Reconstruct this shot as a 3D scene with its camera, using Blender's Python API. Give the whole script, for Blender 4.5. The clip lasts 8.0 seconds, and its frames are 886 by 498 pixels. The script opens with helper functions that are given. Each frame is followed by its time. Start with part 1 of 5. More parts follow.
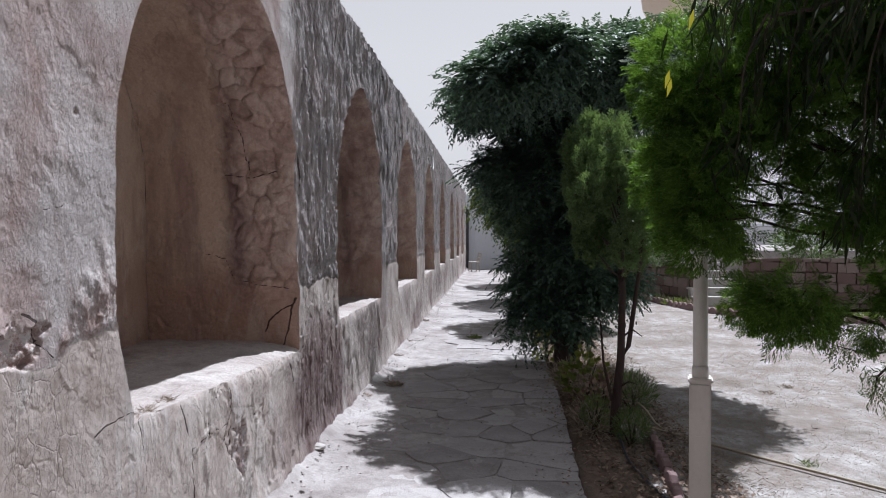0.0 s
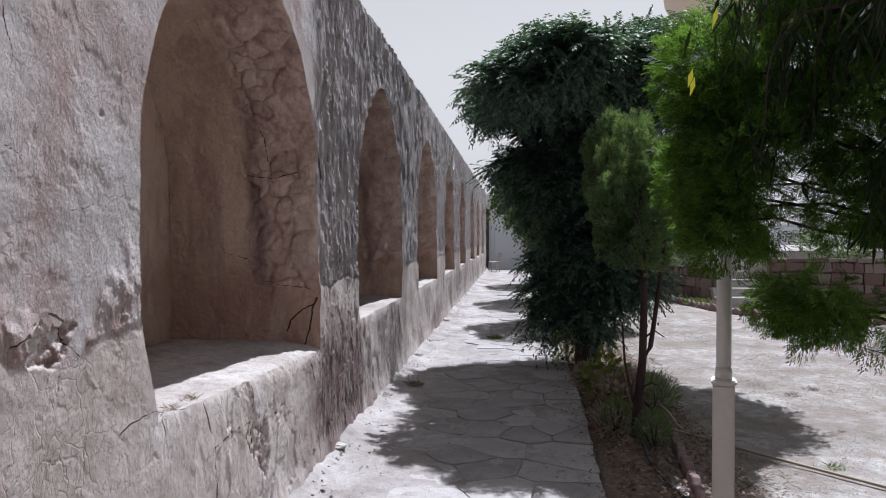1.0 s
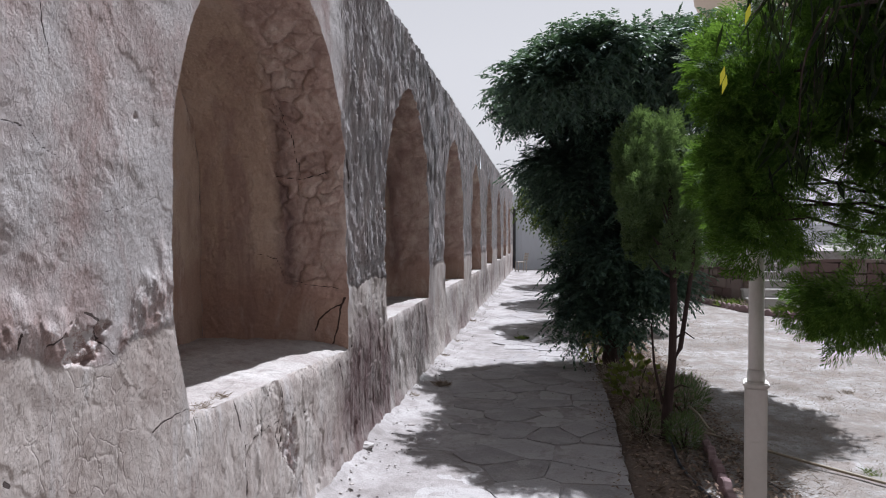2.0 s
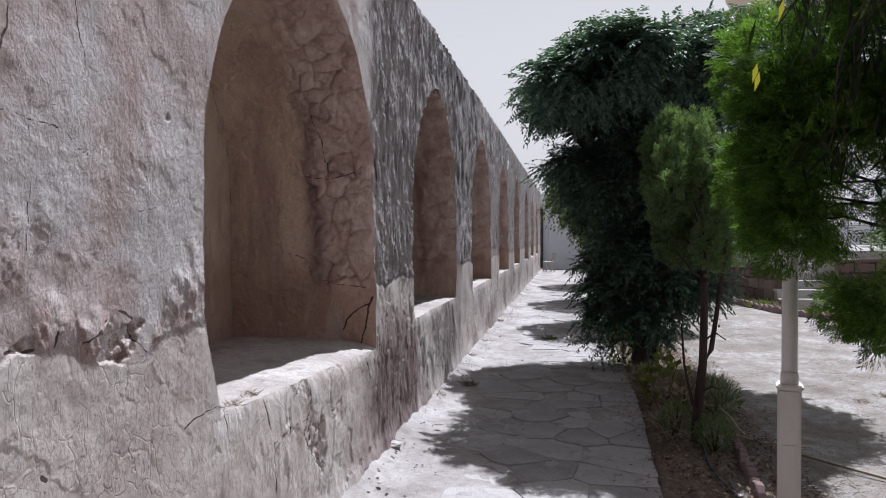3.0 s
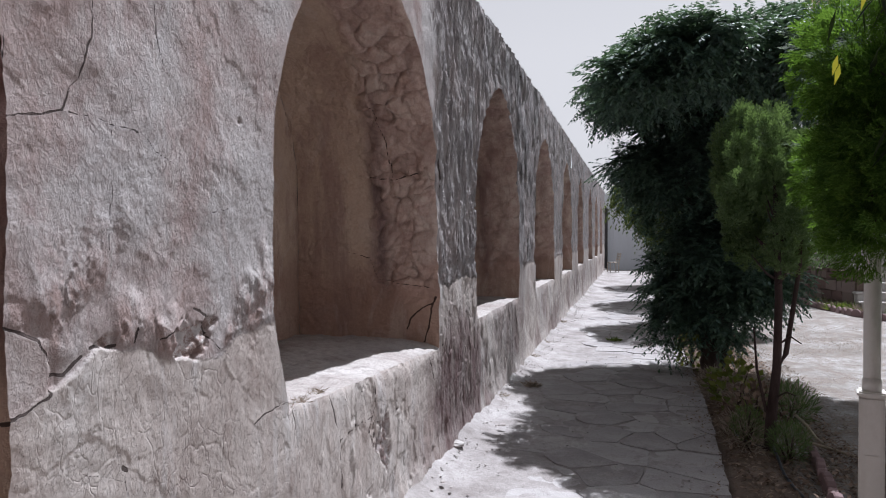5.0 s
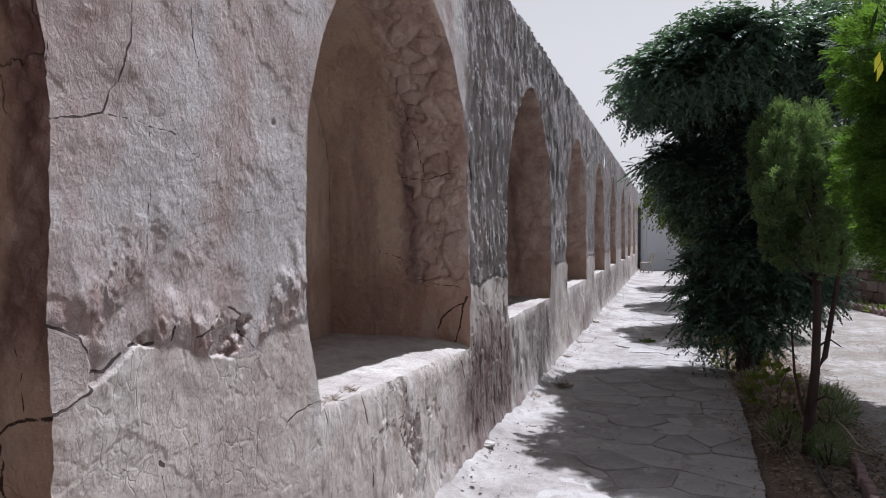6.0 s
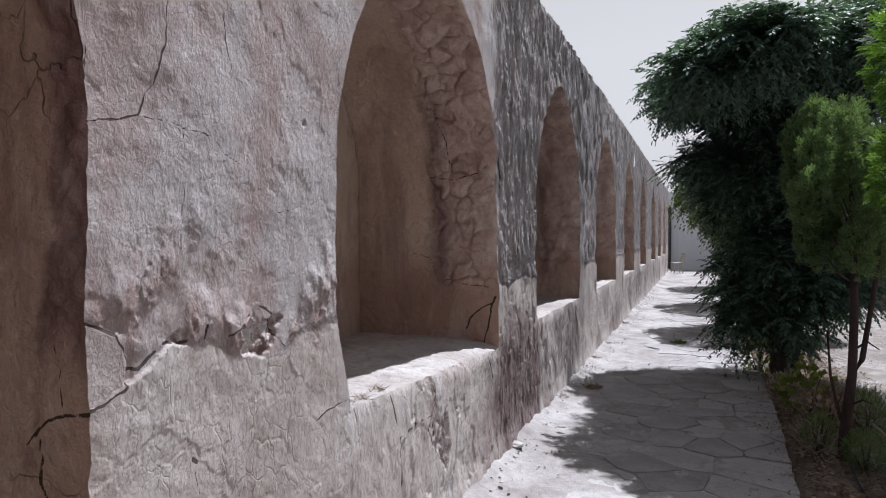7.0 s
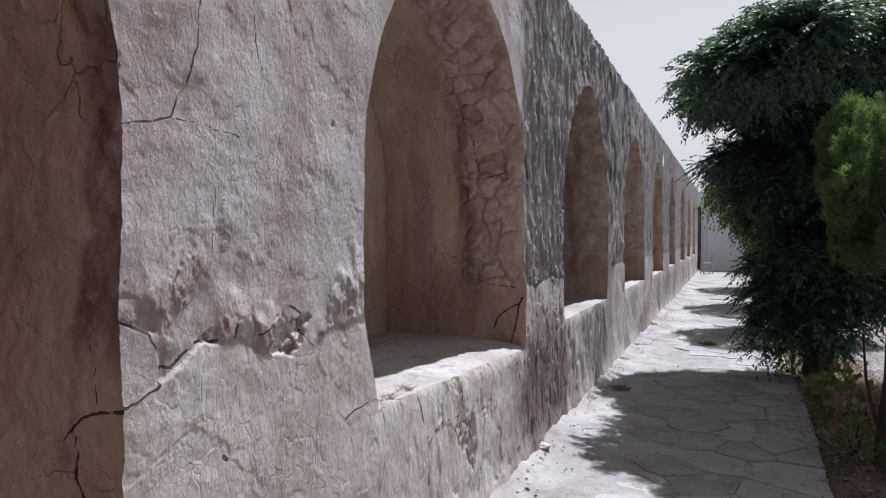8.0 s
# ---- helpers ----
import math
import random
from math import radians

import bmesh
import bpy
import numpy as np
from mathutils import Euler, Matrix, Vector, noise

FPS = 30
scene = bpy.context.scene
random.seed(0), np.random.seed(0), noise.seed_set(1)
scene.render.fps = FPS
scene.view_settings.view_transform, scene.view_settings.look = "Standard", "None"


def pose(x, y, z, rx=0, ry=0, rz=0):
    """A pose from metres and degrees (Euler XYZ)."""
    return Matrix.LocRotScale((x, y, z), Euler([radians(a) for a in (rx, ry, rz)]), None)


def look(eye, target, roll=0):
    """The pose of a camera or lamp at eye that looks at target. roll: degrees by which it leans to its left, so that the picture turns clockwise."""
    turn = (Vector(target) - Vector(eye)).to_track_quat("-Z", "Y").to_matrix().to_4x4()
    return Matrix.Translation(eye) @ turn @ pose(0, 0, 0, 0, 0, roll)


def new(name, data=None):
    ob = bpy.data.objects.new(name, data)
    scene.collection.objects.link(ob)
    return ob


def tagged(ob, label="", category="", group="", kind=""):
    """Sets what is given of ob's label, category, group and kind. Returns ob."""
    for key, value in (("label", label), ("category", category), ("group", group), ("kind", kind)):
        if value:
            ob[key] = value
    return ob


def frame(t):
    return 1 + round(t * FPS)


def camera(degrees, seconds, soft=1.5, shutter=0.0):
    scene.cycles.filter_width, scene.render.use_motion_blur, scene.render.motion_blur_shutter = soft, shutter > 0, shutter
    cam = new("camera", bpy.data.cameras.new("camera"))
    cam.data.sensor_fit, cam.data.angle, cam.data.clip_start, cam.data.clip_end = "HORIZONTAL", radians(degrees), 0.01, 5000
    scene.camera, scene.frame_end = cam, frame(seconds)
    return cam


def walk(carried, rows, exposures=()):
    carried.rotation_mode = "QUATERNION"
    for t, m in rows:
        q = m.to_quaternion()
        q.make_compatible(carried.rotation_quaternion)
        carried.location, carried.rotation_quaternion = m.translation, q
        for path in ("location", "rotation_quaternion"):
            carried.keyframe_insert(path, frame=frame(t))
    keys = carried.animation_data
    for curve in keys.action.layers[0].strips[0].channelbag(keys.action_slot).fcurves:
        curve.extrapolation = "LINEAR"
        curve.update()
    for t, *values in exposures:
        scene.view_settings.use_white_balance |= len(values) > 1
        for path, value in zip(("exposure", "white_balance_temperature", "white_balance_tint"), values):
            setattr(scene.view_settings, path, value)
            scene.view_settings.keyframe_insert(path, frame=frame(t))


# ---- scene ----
cam = camera(64.5, 8.0, soft=1.1)
# seconds, eye, yaw, pitch, roll in degrees
ROWS = [
    (0, 1.261, 0.000, 1.550, 4.14, -0.96, 0.03),
    (0.5, 1.260, 0.000, 1.551, 4.81, -0.96, 0.02),
    (1, 1.259, 0.001, 1.552, 5.78, -0.97, 0.03),
    (1.5, 1.255, 0.002, 1.553, 6.85, -0.96, 0.03),
    (3, 1.251, 0.002, 1.552, 10.15, -0.98, 0.05),
    (3.5, 1.249, 0.003, 1.552, 11.36, -0.97, 0.04),
    (4, 1.247, 0.003, 1.552, 12.74, -0.97, 0.02),
    (4.5, 1.244, 0.002, 1.551, 13.96, -0.96, 0.08),
    (6, 1.242, -0.001, 1.554, 17.73, -1.01, -0.03),
    (6.5, 1.242, -0.003, 1.554, 18.91, -1.02, -0.01),
    (7, 1.239, -0.003, 1.555, 20.01, -1.03, -0.06),
    (7.5, 1.236, -0.002, 1.555, 21.06, -1.03, -0.06),
    (8, 1.234, -0.003, 1.557, 22.16, -1.05, -0.13),
]
walk(cam, [(t, pose(x, y, z, 90 + p, r, yaw)) for t, x, y, z, yaw, p, r in ROWS],
     exposures=[(0.0, 0.47, 5730, 13), (8.0, 0.47, 5730, 13)])

# ---- world and sun ----
SUN_AZ = radians(16.5)      # from +y towards +x
SUN_EL = radians(60)
world = bpy.data.worlds.new("world")
scene.world = world
world.use_nodes = True
wnt = world.node_tree
wbg = wnt.nodes["Background"]
sky = wnt.nodes.new("ShaderNodeTexSky")
sky.sky_type = 'NISHITA'
sky.sun_disc = False
sky.sun_elevation = SUN_EL
sky.sun_rotation = SUN_AZ
sky.dust_density = 2.0
sky.air_density = 1.0
haze = wnt.nodes.new("ShaderNodeHueSaturation")
haze.inputs["Saturation"].default_value = 0.04
wnt.links.new(sky.outputs[0], haze.inputs["Color"])
veil = wnt.nodes.new("ShaderNodeMix")
veil.data_type = 'RGBA'
veil.inputs[0].default_value = 0.72
# haze: bright and white low down, deeper overhead
wtc = wnt.nodes.new("ShaderNodeTexCoord")
wsep = wnt.nodes.new("ShaderNodeSeparateXYZ")
wnt.links.new(wtc.outputs["Generated"], wsep.inputs[0])
wramp = wnt.nodes.new("ShaderNodeMapRange")
wramp.inputs["From Min"].default_value = 0.25
wramp.inputs["From Max"].default_value = 0.95
wnt.links.new(wsep.outputs["Z"], wramp.inputs["Value"])
whaze = wnt.nodes.new("ShaderNodeMix")
whaze.data_type = 'RGBA'
whaze.inputs[6].default_value = (4.98, 4.60, 4.12, 1)
whaze.inputs[7].default_value = (2.1, 2.05, 2.05, 1)
wnt.links.new(wramp.outputs[0], whaze.inputs[0])
wnt.links.new(whaze.outputs[2], veil.inputs[7])
wnt.links.new(haze.outputs[0], veil.inputs[6])
wnt.links.new(veil.outputs[2], wbg.inputs["Color"])
wbg.inputs["Strength"].default_value = 0.099
sun = new("sun", bpy.data.lights.new("sun", 'SUN'))
sun.data.energy = 5.0
sun.data.angle = radians(0.6)
sun.data.color = (1.0, 0.97, 0.935)
sun.matrix_world = look((math.sin(SUN_AZ) * math.cos(SUN_EL) * 50, math.cos(SUN_AZ) * math.cos(SUN_EL) * 50, math.sin(SUN_EL) * 50), (0, 0, 0))


# ---- material helpers ----
class Mat:
    """A small wrapper for a node material."""

    def __init__(self, name, rough=0.9, spec=0.2):
        self.m = bpy.data.materials.new(name)
        self.m.use_nodes = True
        self.nt = self.m.node_tree
        self.b = self.nt.nodes["Principled BSDF"]
        self.out = self.nt.nodes["Material Output"]
        self.b.inputs["Roughness"].default_value = rough
        self.b.inputs["Specular IOR Level"].default_value = spec
        self.tc = self.nt.nodes.new("ShaderNodeTexCoord")

    def link(self, a, b):
        self.nt.links.new(a, b)

    def coords(self, scale=(1, 1, 1), rot=(0, 0, 0)):
        n = self.nt.nodes.new("ShaderNodeMapping")
        n.inputs["Scale"].default_value = scale
        n.inputs["Rotation"].default_value = rot
        self.link(self.tc.outputs["Object"], n.inputs["Vector"])
        return n.outputs[0]

    def noise(self, scale, detail=4, rough=0.6, stretch=(1, 1, 1), warp=0.0):
        n = self.nt.nodes.new("ShaderNodeTexNoise")
        n.inputs["Scale"].default_value = scale
        n.inputs["Detail"].default_value = detail
        n.inputs["Roughness"].default_value = rough
        n.inputs["Distortion"].default_value = warp
        self.link(self.coords(stretch), n.inputs["Vector"])
        return n.outputs["Fac"]

    def voronoi(self, scale, feature='F1', stretch=(1, 1, 1), warp=0.0, wscale=3.0):
        n = self.nt.nodes.new("ShaderNodeTexVoronoi")
        n.feature = feature
        n.inputs["Scale"].default_value = scale
        co = self.coords(stretch)
        if warp:
            w = self.nt.nodes.new("ShaderNodeTexNoise")
            w.inputs["Scale"].default_value = wscale
            w.inputs["Detail"].default_value = 5
            self.link(co, w.inputs["Vector"])
            ma = self.nt.nodes.new("ShaderNodeVectorMath")
            ma.operation = 'MULTIPLY_ADD'
            ma.inputs[1].default_value = (warp, warp, warp)
            self.link(w.outputs["Color"], ma.inputs[0])
            self.link(co, ma.inputs[2])
            co = ma.outputs[0]
        self.link(co, n.inputs["Vector"])
        return n.outputs["Distance"]

    def attr(self, name):
        n = self.nt.nodes.new("ShaderNodeAttribute")
        n.attribute_name = name
        return n.outputs["Fac"]

    def ramp(self, fac, stops):
        n = self.nt.nodes.new("ShaderNodeValToRGB")
        e = n.color_ramp.elements
        while len(e) < len(stops):
            e.new(0.5)
        for el, (p, c) in zip(e, stops):
            el.position = p
            el.color = (*c, 1) if not isinstance(c, (int, float)) else (c, c, c, 1)
        self.link(fac, n.inputs[0])
        return n.outputs[0]

    def mix(self, fac, a, b, mode='MIX'):
        n = self.nt.nodes.new("ShaderNodeMix")
        n.data_type = 'RGBA'
        n.blend_type = mode
        for sock, v in ((n.inputs[0], fac), (n.inputs[6], a), (n.inputs[7], b)):
            if isinstance(v, (int, float)):
                sock.default_value = v
            elif isinstance(v, tuple):
                sock.default_value = (*v, 1)
            else:
                self.link(v, sock)
        return n.outputs[2]

    def math(self, op, a, b=0.0):
        n = self.nt.nodes.new("ShaderNodeMath")
        n.operation = op
        for sock, v in ((n.inputs[0], a), (n.inputs[1], b)):
            if isinstance(v, (int, float)):
                sock.default_value = v
            else:
                self.link(v, sock)
        return n.outputs[0]

    def rand(self, island=False):
        n = self.nt.nodes.new("ShaderNodeNewGeometry" if island else "ShaderNodeObjectInfo")
        return n.outputs["Random Per Island"] if island else n.outputs["Random"]

    def color(self, c):
        if isinstance(c, tuple):
            self.b.inputs["Base Color"].default_value = (*c, 1)
        else:
            self.link(c, self.b.inputs["Base Color"])
        return self

    def bump(self, height, strength=0.4, dist=0.01):
        n = self.nt.nodes.new("ShaderNodeBump")
        n.inputs["Strength"].default_value = strength
        n.inputs["Distance"].default_value = dist
        self.link(height, n.inputs["Height"])
        self.link(n.outputs[0], self.b.inputs["Normal"])
        return self


def plaster_material():
    """Weathered lime plaster outside: warm upper coat, paler dado coat, bare core, dark weather streaks."""
    k = Mat("weathered_plaster", 0.95, 0.15)
    big = k.noise(1.5, 6, 0.62, (1, 1, 0.7), 0.6)
    warm = k.ramp(big, [(0.36, (0.355, 0.275, 0.252)), (0.49, (0.432, 0.37, 0.352)), (0.60, (0.475, 0.446, 0.436))])
    warm = k.mix(k.ramp(k.noise(5.0, 9, 0.7, (1, 1, 0.75), 0.5), [(0.46, 0.0), (0.64, 0.7)]), warm, (0.52, 0.485, 0.468))
    warm = k.mix(k.ramp(k.noise(3.6, 8, 0.7, (1, 1, 0.6), 0.4), [(0.50, 0.0), (0.64, 0.65)]), warm, (0.325, 0.232, 0.21))
    warm = k.mix(k.ramp(k.noise(30, 7, 0.75, (1, 1, 0.6)), [(0.58, 0.0), (0.70, 0.45)]), warm, (0.60, 0.575, 0.565))
    # pale dado coat, with long faint runs of lime
    pale = k.ramp(k.noise(3.2, 7, 0.66, (1, 1, 0.6), 0.4), [(0.34, (0.40, 0.335, 0.302)), (0.52, (0.508, 0.455, 0.42)), (0.68, (0.59, 0.55, 0.518))])
    pale = k.mix(k.ramp(k.noise(7, 7, 0.7, (1, 1, 0.14), 0.3), [(0.54, 0.0), (0.66, 0.6)]), pale, (0.60, 0.585, 0.58))
    # the flaky band shows older, browner coats between its scales
    scale = k.math('SNAP', k.noise(15, 9, 0.68, (1, 1, 0.6), 0.7), 0.07)
    warm = k.mix(k.math('MULTIPLY', k.attr("low"), k.ramp(scale, [(0.38, 0.75), (0.56, 0.0)])), warm, (0.315, 0.215, 0.19))
    col = k.mix(k.attr("dado"), warm, pale)
    # grey lichen crust with vertical streaks
    st = k.noise(13, 9, 0.72, (1, 1.0, 0.22), 0.7)
    crust = k.ramp(st, [(0.35, (0.125, 0.112, 0.114)), (0.46, (0.245, 0.225, 0.225)), (0.57, (0.36, 0.34, 0.335)), (0.70, (0.52, 0.50, 0.49))])
    crust = k.mix(k.ramp(k.noise(2.6, 6, 0.65, (1, 1, 0.5), 0.5), [(0.46, 0.0), (0.64, 0.55)]), crust, (0.40, 0.335, 0.315))
    col = k.mix(k.attr("crust"), col, crust)
    # bare earth core where the coat has come off
    core = k.ramp(k.noise(17, 8, 0.78), [(0.40, (0.19, 0.12, 0.10)), (0.46, (0.38, 0.285, 0.255)), (0.53, (0.66, 0.63, 0.615))])
    col = k.mix(k.attr("bare"), col, core)
    col = k.mix(k.math('MULTIPLY', k.attr("damp"), k.ramp(k.noise(9, 7, 0.72, (1, 1, 0.3), 0.5), [(0.42, 1.0), (0.68, 0.3)])), col, (0.155, 0.105, 0.102))
    split = k.ramp(k.math('ADD', k.attr("crack"), k.math('MULTIPLY', k.noise(70, 4, 0.7), 0.03)), [(0.908, 0.0), (0.922, 1.0)])
    col = k.mix(k.math('MULTIPLY', split, 0.9), col, (0.05, 0.036, 0.032))
    # hair cracks, in patches only
    craze = k.ramp(k.voronoi(3.4, 'DISTANCE_TO_EDGE', (1, 1, 0.6), 0.30, 2.6), [(0.0, 1.0), (0.006, 0.0)])
    craze = k.math('MULTIPLY', craze, k.ramp(k.noise(1.9, 5, 0.65), [(0.52, 0.0), (0.60, 0.6)]))
    craze2 = k.ramp(k.voronoi(11, 'DISTANCE_TO_EDGE', (1, 1, 0.62), 0.16, 6.0), [(0.0, 1.0), (0.022, 0.0)])
    craze2 = k.math('MULTIPLY', craze2, k.math('MULTIPLY', k.ramp(k.noise(2.4, 6, 0.7), [(0.42, 0.0), (0.58, 1.0)]), k.attr('dado')))
    craze = k.math('MAXIMUM', craze, craze2)
    col = k.mix(k.math('MULTIPLY', craze, 0.26), col, (0.14, 0.105, 0.095))
    fine = k.noise(120, 5, 0.75)
    col = k.mix(0.22, col, k.ramp(fine, [(0.3, 0.3), (0.7, 0.7)]), 'OVERLAY')
    k.color(col)
    # hammered grain, thin peeling skins of limewash with sharp edges, hair cracks
    grain = k.math('ADD', k.math('MULTIPLY', k.noise(52, 4, 0.65, (1, 1, 0.9), 0.9), 0.56), k.math('MULTIPLY', fine, 0.13))
    grain = k.math('ADD', grain, k.math('MULTIPLY', k.noise(19, 6, 0.68, (1, 1, 0.75), 0.8), 0.55))
    pit = k.ramp(k.voronoi(21, 'F1', (1, 1, 0.8), 0.7, 8.0), [(0.0, 0.0), (0.16, 1.0)])
    grain = k.math('ADD', grain, k.math('MULTIPLY', k.math('MULTIPLY', pit, k.ramp(k.noise(2.8, 4, 0.6), [(0.50, 0.0), (0.62, 1.0)])), 0.30))
    peel = k.math('ADD', k.math('SNAP', k.noise(4.2, 10, 0.64, (1, 1, 0.7), 0.5), 0.06), k.math('MULTIPLY', k.math('SNAP', k.noise(13, 8, 0.66, (1, 1, 0.55), 0.6), 0.09), 0.5))
    grain = k.math('MULTIPLY', grain, k.math('SUBTRACT', 1.0, k.math('MULTIPLY', k.attr('dado'), 0.5)))
    h = k.math('ADD', grain, k.math('MULTIPLY', peel, 1.9))
    h = k.math('ADD', h, k.math('MULTIPLY', k.math('MULTIPLY', k.noise(15, 8, 0.7, (1, 1, 0.28), 0.7), k.attr('crust')), 2.0))
    flaky = k.math('ADD', k.math('MULTIPLY', scale, 3.2), k.math('MULTIPLY', k.noise(42, 7, 0.74, (1, 1, 0.6), 0.8), 0.8))
    h = k.math('ADD', h, k.math('MULTIPLY', k.attr("low"), flaky))
    h = k.math('SUBTRACT', h, k.math('ADD', k.math('MULTIPLY', craze, 0.18), k.math('MULTIPLY', split, 1.0)))
    k.bump(h, 1.0, 0.0085)
    return k.m


def lining_material():
    """Brown earth plaster inside the niches."""
    k = Mat("niche_plaster", 0.95, 0.1)
    c = k.ramp(k.noise(1.6, 6, 0.6, (1, 1, 0.7)), [(0.3, (0.47, 0.35, 0.27)), (0.5, (0.61, 0.48, 0.375)), (0.7, (0.70, 0.60, 0.49))])
    c = k.mix(k.ramp(k.noise(4, 6, 0.7, (1, 1, 0.4)), [(0.5, 0.0), (0.72, 0.6)]), c, (0.30, 0.19, 0.165))
    c = k.mix(k.ramp(k.noise(2.6, 4, 0.6), [(0.58, 0.0), (0.72, 0.5)]), c, (0.58, 0.52, 0.48))
    stone = k.ramp(k.noise(6, 5, 0.7), [(0.3, (0.39, 0.265, 0.225)), (0.55, (0.57, 0.44, 0.375)), (0.75, (0.68, 0.59, 0.51))])
    c = k.mix(k.attr("bare"), c, stone)
    # reddish lower band, and a dark run behind the stones or along the broken edge
    c = k.mix(k.math('MULTIPLY', k.attr("low"), 0.6), c, (0.36, 0.215, 0.17))
    c = k.mix(k.math('MULTIPLY', k.attr("crust"), k.ramp(k.noise(8, 7, 0.72, (1, 1, 0.25), 0.5), [(0.38, 1.0), (0.66, 0.35)])), c, (0.15, 0.10, 0.10))
    split = k.ramp(k.math('ADD', k.attr("crack"), k.math('MULTIPLY', k.noise(70, 4, 0.7), 0.03)), [(0.908, 0.0), (0.922, 1.0)])
    c = k.mix(0.25, c, k.ramp(k.noise(70, 4, 0.7), [(0.3, 0.3), (0.7, 0.7)]), 'OVERLAY')
    c = k.mix(k.ramp(k.noise(2.2, 8, 0.7, (1, 1, 0.45), 0.8), [(0.52, 0.0), (0.60, 0.5)]), c, (0.62, 0.52, 0.45))
    c = k.mix(k.ramp(k.noise(6.5, 8, 0.74, (1, 1, 0.5), 0.8), [(0.57, 0.0), (0.66, 0.55)]), c, (0.29, 0.185, 0.155))
    craze = k.ramp(k.voronoi(3.4, 'DISTANCE_TO_EDGE', (1, 1, 0.7), 0.5, 2.5), [(0.0, 1.0), (0.006, 0.0)])
    craze = k.math('MULTIPLY', craze, k.ramp(k.noise(1.5, 4, 0.6), [(0.56, 0.0), (0.64, 0.45)]))
    c = k.mix(1.0, c, k.ramp(k.attr('dado'), [(0.0, 0.44), (0.5, 0.5), (1.0, 0.55)]), 'OVERLAY')
    c = k.mix(k.math('MULTIPLY', k.math('MULTIPLY', k.attr('damp'), k.ramp(k.noise(6, 5, 0.7), [(0.35, 0.3), (0.6, 1.0)])), 0.8), c, (0.13, 0.085, 0.075))
    c = k.mix(k.ramp(k.noise(3.2, 7, 0.7, (1, 1, 0.18), 0.3), [(0.5, 0.0), (0.64, 0.6)]), c, (0.31, 0.205, 0.185))
    c = k.mix(k.math('MULTIPLY', craze, 0.6), c, (0.10, 0.065, 0.055))
    c = k.mix(k.math('MULTIPLY', split, 0.9), c, (0.03, 0.021, 0.019))
    k.color(c)
    peel = k.math('SNAP', k.noise(5, 9, 0.62, (1, 1, 0.6), 0.4), 0.05)
    h = k.math('ADD', k.noise(16, 6, 0.7), k.math('MULTIPLY', k.noise(60, 4, 0.7), 0.3))
    h = k.math('ADD', h, k.math('SUBTRACT', k.math('MULTIPLY', peel, 4.0), craze))
    k.bump(h, 1.0, 0.018)
    return k.m


def dust_material(name, dark, mid, light, bump=0.02, straw=None):
    k = Mat(name, 1.0, 0.05)
    c = k.ramp(k.noise(1.1, 7, 0.7), [(0.34, dark), (0.5, mid), (0.64, light)])
    if straw:
        c = k.mix(k.ramp(k.noise(4.5, 8, 0.72, (1, 0.6, 1), 0.6), [(0.45, 0.0), (0.58, 0.75)]), c, straw)
    c = k.mix(k.ramp(k.noise(12, 6, 0.7), [(0.45, 0.0), (0.7, 0.6)]), c, dark)
    c = k.mix(0.4, c, k.ramp(k.noise(85, 5, 0.75), [(0.3, 0.25), (0.7, 0.75)]), 'OVERLAY')
    k.color(c)
    k.bump(k.math('ADD', k.noise(9, 6, 0.7), k.math('MULTIPLY', k.noise(70, 4, 0.7), 0.4)), 0.7, bump)
    return k.m


def slab_material():
    k = Mat("flagstone", 0.95, 0.12)
    c = k.ramp(k.rand(), [(0.0, (0.25, 0.234, 0.23)), (0.5, (0.325, 0.308, 0.305)), (1.0, (0.40, 0.382, 0.374))])
    c = k.mix(k.ramp(k.noise(3.5, 7, 0.7), [(0.42, 0.0), (0.66, 0.65)]), c, (0.47, 0.45, 0.442))
    c = k.mix(k.ramp(k.noise(8, 6, 0.7), [(0.5, 0.0), (0.7, 0.6)]), c, (0.20, 0.17, 0.16))
    c = k.mix(0.3, c, k.ramp(k.noise(80, 4, 0.7), [(0.3, 0.3), (0.7, 0.7)]), 'OVERLAY')
    k.color(c)
    k.bump(k.math('ADD', k.noise(7, 6, 0.7), k.math('MULTIPLY', k.noise(60, 4, 0.7), 0.4)), 0.8, 0.022)
    return k.m


def leaf_material(name, dark, mid, light, gloss=0.45, through_light=0.35, spec=0.3, sap=(1.6, 1.7, 0.7)):
    """Foliage: each leaf its own shade, light passing through it."""
    k = Mat(name, gloss, spec)
    c = k.ramp(k.rand(True), [(0.0, dark), (0.55, mid), (1.0, light)])
    c = k.mix(k.ramp(k.noise(1.8, 3, 0.5), [(0.4, 0.0), (0.7, 0.4)]), c, light)
    k.color(c)
    tr = k.nt.nodes.new("ShaderNodeBsdfTranslucent")
    k.link(k.mix(0.5, c, (light[0] * sap[0], light[1] * sap[1], light[2] * sap[2])), tr.inputs["Color"])
    ms = k.nt.nodes.new("ShaderNodeMixShader")
    ms.inputs[0].default_value = through_light
    k.link(k.b.outputs[0], ms.inputs[1])
    k.link(tr.outputs[0], ms.inputs[2])
    k.link(ms.outputs[0], k.out.inputs["Surface"])
    return k.m


def bark_material(name, dark, light):
    k = Mat(name, 0.95, 0.1)
    k.color(k.ramp(k.noise(18, 6, 0.7, (1, 1, 0.2)), [(0.3, dark), (0.7, light)]))
    k.bump(k.noise(24, 6, 0.7, (1, 1, 0.18)), 0.9, 0.012)
    return k.m


